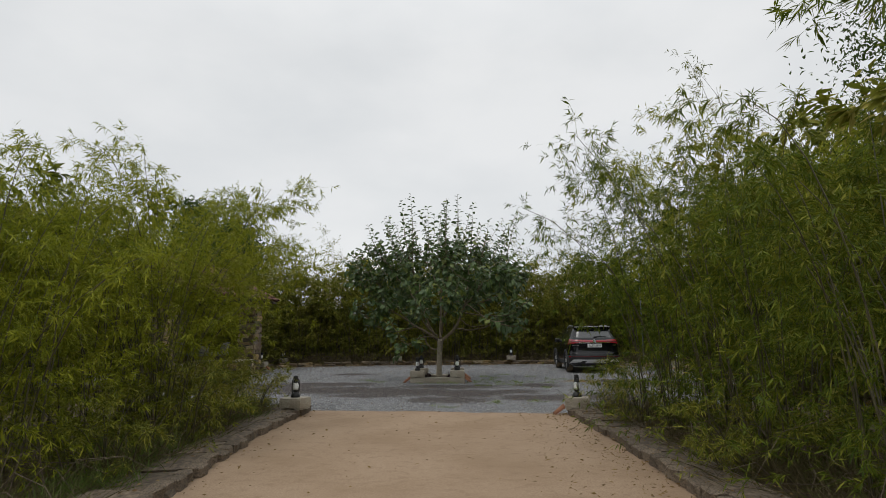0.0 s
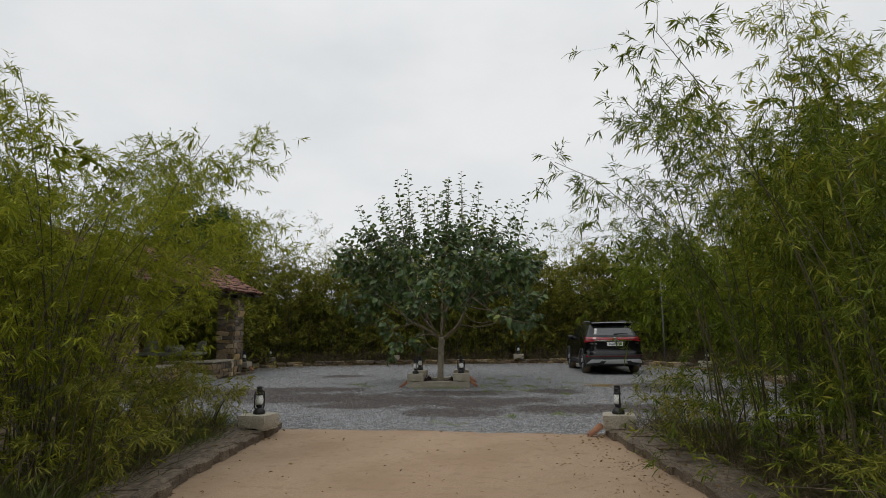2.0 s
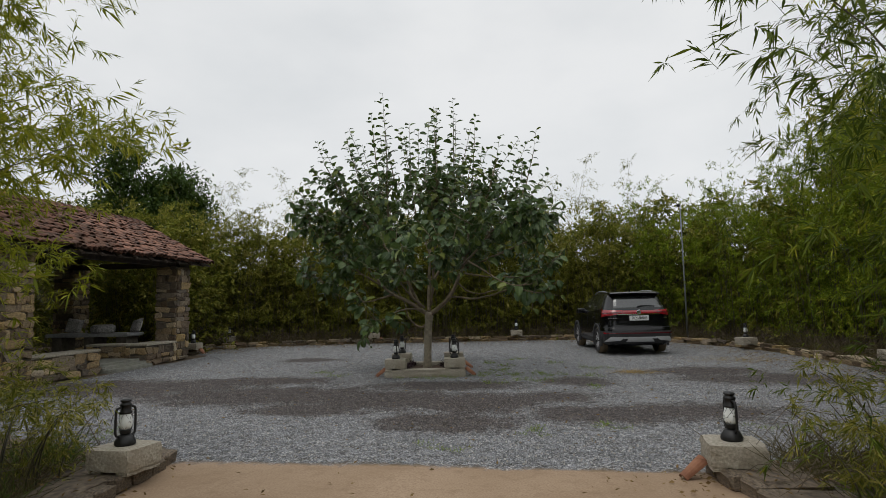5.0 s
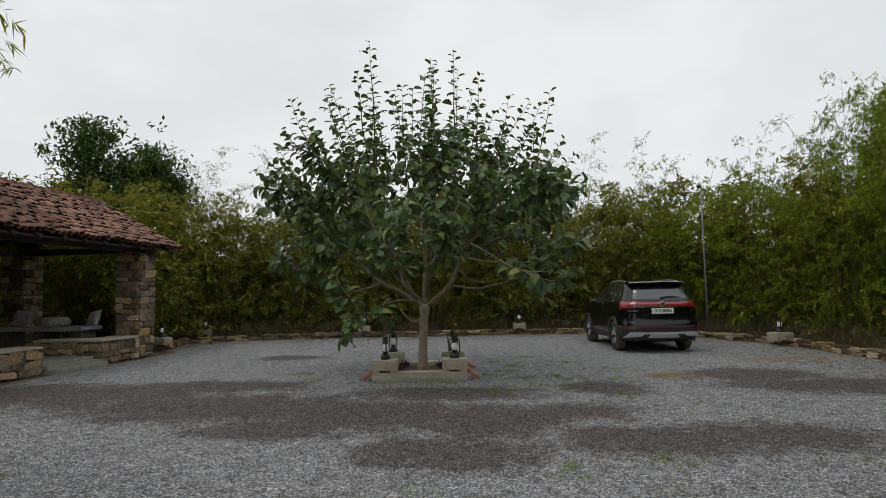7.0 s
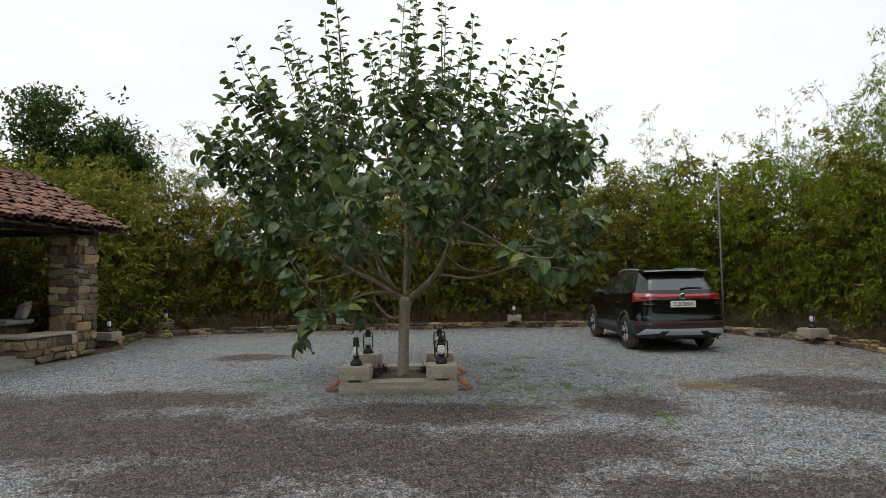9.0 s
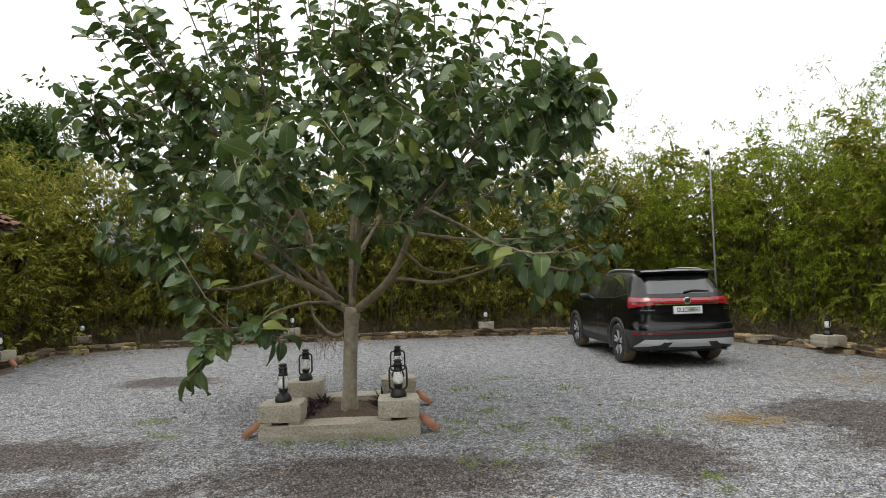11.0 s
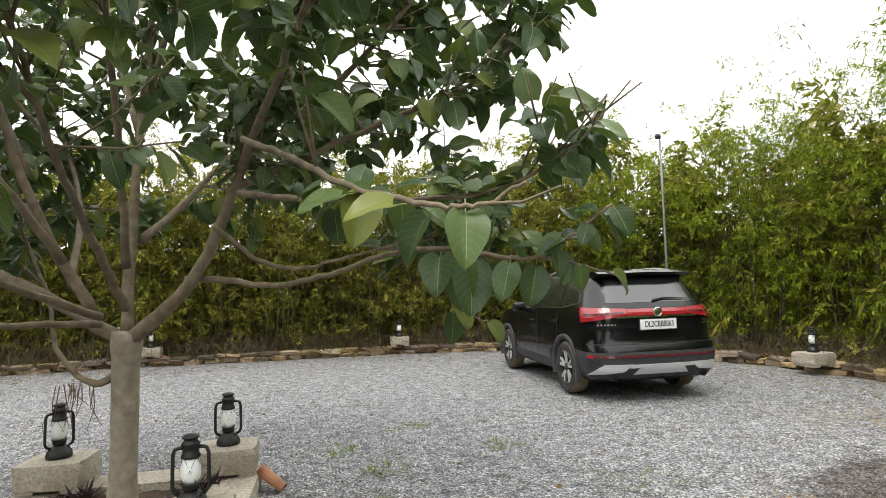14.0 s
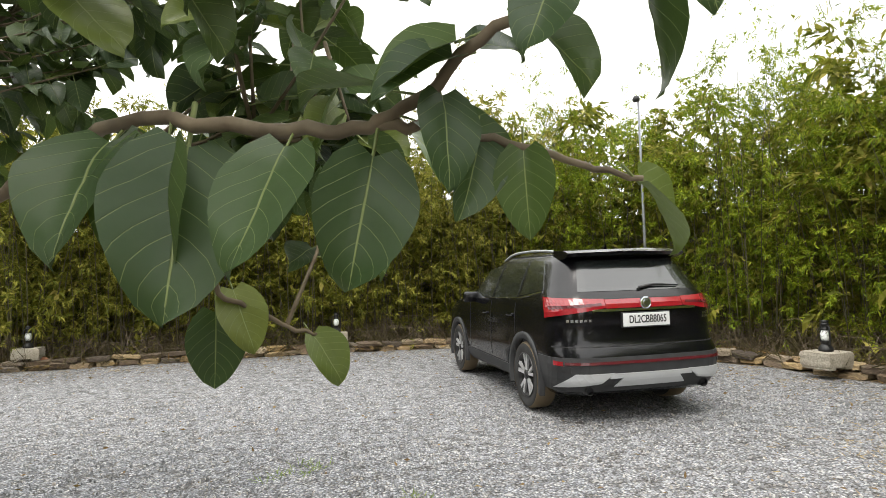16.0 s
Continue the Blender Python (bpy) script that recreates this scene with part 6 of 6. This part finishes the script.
# ---- weeds, litter and gravel ----
def tuft(seed, blades_n, length, spread, width):
    rng = np.random.default_rng(seed)
    P = np.stack([rng.normal(0, spread, blades_n), rng.normal(0, spread, blades_n), np.zeros(blades_n)], 1)
    D = np.stack([rng.normal(0, 0.7, blades_n), rng.normal(0, 0.7, blades_n), rng.uniform(0.3, 1.1, blades_n)], 1)
    L = length * rng.uniform(0.4, 1.2, blades_n)
    return blades(P, D, L, np.full(blades_n, width), rng, 0.1)


def scatter_tufts(name, label, category, places, mat, seed, n, length, spread, width):
    """Uncountable growth, as one mesh."""
    VV, FF, base = [], [], 0
    for k, (x, y, z, sc) in enumerate(places):
        V, F = tuft(seed + k, n, length * sc, spread * sc, width)
        VV.append(V + np.array([x, y, z]))
        FF.append(F + base)
        base += len(V)
    return tagged(mesh_part(name, np_mesh(name, np.concatenate(VV), np.concatenate(FF)), mat), label, category, kind="stuff")


grng = random.Random(31)


def beside(line, side, lo, hi, count, z=0.06):
    pts = poly_points(line, 0.1)
    out = []
    for _ in range(count):
        x, y, a, _d = grng.choice(pts)
        o = grng.uniform(lo, hi)
        out.append((x - math.sin(a) * side * o, y + math.cos(a) * side * o, z, grng.uniform(0.6, 1.3)))
    return out



def dry_vines(name, label, places, seed):
    """Tangles of thin dry stems arching to the ground."""
    rng = random.Random(seed)
    bm = bmesh.new()
    for x, y, z, sc in places:
        a, ln, hgt = rng.uniform(0, 6.28), rng.uniform(0.4, 1.2) * sc, rng.uniform(0.1, 0.5) * sc
        p0, p3 = Vector((x, y, z)), Vector((x + math.cos(a) * ln, y + math.sin(a) * ln, z + rng.uniform(0, 0.25)))
        tube_bm([p0, p0.lerp(p3, 0.33) + Vector((rng.uniform(-0.1, 0.1), rng.uniform(-0.1, 0.1), hgt)), p0.lerp(p3, 0.7) + Vector((0, 0, hgt * 0.8)), p3], [0.005, 0.004, 0.003, 0.002], 4, bm)
    return tagged(part(name, bm, M_DRYSTEM), label, "undergrowth", kind="stuff")


dry_vines("verge_vines", "tangled dry brown stems under the roadside bamboo", beside(KERB_L, 1, 0.5, 1.7, 260) + beside(KERB_R, -1, 0.5, 1.7, 330), 61)
dry_vines("hedge_stems", "tangled dry stems at the foot of the boundary hedge", beside(HEDGE, 1, -1.6, 0.6, 1500, 0.08), 62)
scatter_tufts("verge_grass", "green grass growing along the kerb under the bamboo", "grass", beside(KERB_L, 1, 0.55, 1.6, 130) + beside(KERB_R, -1, 0.6, 1.6, 60), M_GRASS, 100, 120, 0.36, 0.13, 0.008)
scatter_tufts("dry_grass", "straw-coloured dry grass along the kerb", "grass", beside(KERB_L, 1, 0.5, 1.5, 130) + beside(KERB_R, -1, 0.55, 1.6, 190), M_DRYGRASS, 400, 70, 0.55, 0.2, 0.006)
scatter_tufts("hedge_undergrowth", "dry twigs and stalks at the foot of the hedge", "undergrowth", beside(HEDGE, 1, -1.6, 0.8, 520, 0.02), M_DRYGRASS, 800, 22, 0.95, 0.2, 0.010)
WEEDS = [(-0.1, 18.6), (0.15, 18.9), (-0.2, 18.1), (0.3, 18.2), (0.9, 18.5), (1.1, 18.1), (0.45, 17.5), (0.9, 17.3), (-1.3, 17.78), (-0.9, 17.8), (-1.75, 17.8), (1.9, 17.9), (0.2, 19.8), (-0.2, 20.4), (-3.3, 18.2), (-3.8, 18.7), (0.7, 12.9), (-0.3, 12.1), (1.5, 13.2), (3.4, 13.1), (-4.5, 12.6), (1.4, 20.4), (0.5, 21.3), (1.8, 16.6), (2.2, 19.3), (0.0, 17.0)]
scatter_tufts("gravel_weeds", "small green weeds sprouting through the gravel", "weeds", [(x + grng.gauss(0, 0.13), y + grng.gauss(0, 0.13), -0.02, grng.uniform(0.5, 1.3)) for x, y in WEEDS for _ in range(6)], M_WEED, 2000, 18, 0.10, 0.055, 0.006)
for k, (x, y) in enumerate(((-1.88, 18.35), (-1.83, 18.7), (-0.98, 19.25), (-1.75, 19.2), (-1.0, 19.0), (-1.84, 18.95))):
    V, F = tuft(3000 + k, 30, 0.22, 0.04, 0.032)
    pl = mesh_part("purple_plant", np_mesh("purple_plant", V, F), M_PURPLE)
    pl.matrix_basis = pose(*planter_spot(x, y), 0.07)
    tagged(pl, "small purple-leaved plant in the planter soil", "plant", "planter plants")


def scatter_flat(name, label, category, places, mat, seed, size):
    """Fallen leaves, lying loosely."""
    rng = np.random.default_rng(seed)
    P = np.array(places)
    k = len(P)
    D = np.stack([rng.normal(size=k), rng.normal(size=k), rng.uniform(-0.05, 0.3, k)], 1)
    L = size * rng.uniform(0.5, 1.4, k)
    V, F = blades(P, D, L, L * rng.uniform(0.2, 0.5, k), rng, 0.0)
    return tagged(mesh_part(name, np_mesh(name, V, F), mat), label, category, kind="stuff")


lit = []
for x, y, z, s in beside(EDGE_WALL, 1, -1.9, -0.1, 2600, 0.0):
    lit.append((x, y, 0.005))
for x, y, z, s in beside(KERB_R, 1, -0.1, 0.5, 1500, 0.0) + beside(KERB_R, 1, 0.3, 1.2, 600, 0.0) + beside(KERB_L, -1, -0.1, 0.4, 260, 0.0):
    lit.append((x, y, 0.004))
for _ in range(1500):
    lit.append((grng.uniform(-8, 6.5), grng.uniform(12, 27), 0.006))
for _ in range(270):
    lit.append((grng.uniform(-2.2, 3), grng.uniform(3, 11.6), 0.002))
for x, y, z, s in beside(KERB_R, -1, 0.0, 0.75, 1500) + beside(KERB_L, 1, 0.1, 0.75, 500):
    lit.append((x, y, 0.125))
scatter_flat("leaf_litter", "dry brown fallen leaves on gravel and sand", "leaf litter", lit, M_LITTER, 41, 0.046)
wisp = [(grng.gauss(x, a * 0.6), grng.gauss(y, c * 0.6), 0.008) for x, y, a, c in STRAW for _ in range(700)]
wisp += [(x, y, 0.008) for x, y, z, s in beside(EDGE_WALL, 1, -1.3, -0.1, 2600)]
straw_rng = np.random.default_rng(43)
sp = np.array(wisp)
sv, sf = blades(sp, np.stack([straw_rng.normal(size=len(sp)), straw_rng.normal(size=len(sp)), straw_rng.uniform(0.0, 0.25, len(sp))], 1), straw_rng.uniform(0.05, 0.16, len(sp)), np.full(len(sp), 0.005), straw_rng, 0.0)
tagged(mesh_part("loose_straw", np_mesh("loose_straw", sv, sf), M_STRAW), "loose golden straw scattered on the gravel", "straw", kind="stuff")
under = [(x, y, grng.uniform(0.02, 0.08)) for x, y, z, s in beside(HEDGE, 1, -1.6, 1.2, 6000)]
scatter_flat("hedge_litter", "thick dry bamboo litter under the hedge", "leaf litter", under, M_LITTER, 42, 0.13)


def build_gravel(count):
    """Loose crushed stones over the court, as one mesh."""
    rng = np.random.default_rng(8)
    x, y = rng.uniform(-7.5, 6.5, count * 2), 11.2 + 13.5 * rng.random(count * 2) ** 1.15
    keep = (inside_dist(x, y, COURT) > 0.25) & (y > 11.35 + 0.12 * np.sin(x * 2.1) + rng.normal(0, 0.1, count * 2)) & ~((np.abs(x + 1.45) < 0.95) & (np.abs(y - 18.8) < 1.0))
    x, y = x[keep][:count], y[keep][:count]
    k = len(x)
    r = rng.uniform(0.005, 0.0145, k)
    a0 = rng.uniform(0, 2 * np.pi, k)
    ang = a0[:, None] + np.array([0, 2.1, 4.2])[None] + rng.uniform(-0.4, 0.4, (k, 3))
    rad = r[:, None] * rng.uniform(0.7, 1.3, (k, 3))
    low = np.stack([x[:, None] + rad * np.cos(ang), y[:, None] + rad * np.sin(ang), np.full((k, 3), -0.022)], -1)
    sh = rng.uniform(0.45, 0.85, (k, 3))
    top = np.stack([x[:, None] + rad * sh * np.cos(ang + 0.3), y[:, None] + rad * sh * np.sin(ang + 0.3), -0.014 + r[:, None] * rng.uniform(0.3, 1.0, (k, 3))], -1)
    V = np.concatenate([low, top], 1).reshape(-1, 3)
    f = np.array([[3, 4, 5], [0, 1, 4], [0, 4, 3], [1, 2, 5], [1, 5, 4], [2, 0, 3], [2, 3, 5]])
    F = (np.arange(k)[:, None, None] * 6 + f[None]).reshape(-1, 3)
    me = np_mesh("gravel", V, F)
    me.attributes.new("damp", "FLOAT", "POINT").data.foreach_set("value", np.repeat(damp_at(x, y), 6).astype(np.float32))
    return tagged(mesh_part("gravel", me, M_GRAVEL), "loose crushed grey gravel covering the courtyard", "gravel", kind="stuff")


build_gravel(45000)


# ---- far trees ----
def broad_tree(name, label, at, h, crown, leaves, leaf, seed, mat):
    """A tree with a forked trunk and a crown of leaf clumps."""
    rng = np.random.default_rng(seed)
    root = empty(name, pose(*at), label, "tree")
    bm = bmesh.new()
    tips = []
    for k in range(9):
        a = rng.uniform(0, 6.28)
        tip = np.array([math.cos(a) * crown * rng.uniform(0.3, 0.9), math.sin(a) * crown * rng.uniform(0.3, 0.9), h * rng.uniform(0.7, 0.98)])
        mid = tip * np.array([0.35, 0.35, 0.6])
        tube_bm([(0, 0, 0 if k == 0 else h * 0.25), tuple(mid), tuple(tip)], [0.16, 0.09, 0.02], 6, bm)
        tips += [tip, tip * 0.75 + mid * 0.25, tip + rng.normal(0, crown * 0.15, 3)]
    part("trunk", bm, M_BARK, root, "", True)
    tips = np.array(tips)
    c = tips[rng.integers(0, len(tips), leaves // 12)] + rng.normal(0, crown * 0.17, (leaves // 12, 3)) * np.array([1, 1, 0.7])
    P = np.repeat(c, 12, 0) + rng.normal(0, 0.16, (len(c) * 12, 3))
    D = rng.normal(size=P.shape) + np.array([0, 0, -0.2])
    L = leaf * rng.uniform(0.6, 1.3, len(P))
    V, F = blades(P, D, L, L * 0.4, rng)
    mesh_part("crown", np_mesh("crown", V, F), mat, root)["kind"] = "stuff"
    return root


broad_tree("shade_tree", "dark green broad-crowned tree behind the pavilion", (-18.0, 33.0, 0), 8.3, 3.4, 26000, 0.26, 51, M_DARKLEAF)
broad_tree("thorn_tree", "fine-leaved dark thorn tree overhanging the drive", (8.3, 8.2, 0), 6.4, 2.6, 16000, 0.085, 52, M_DARKLEAF)
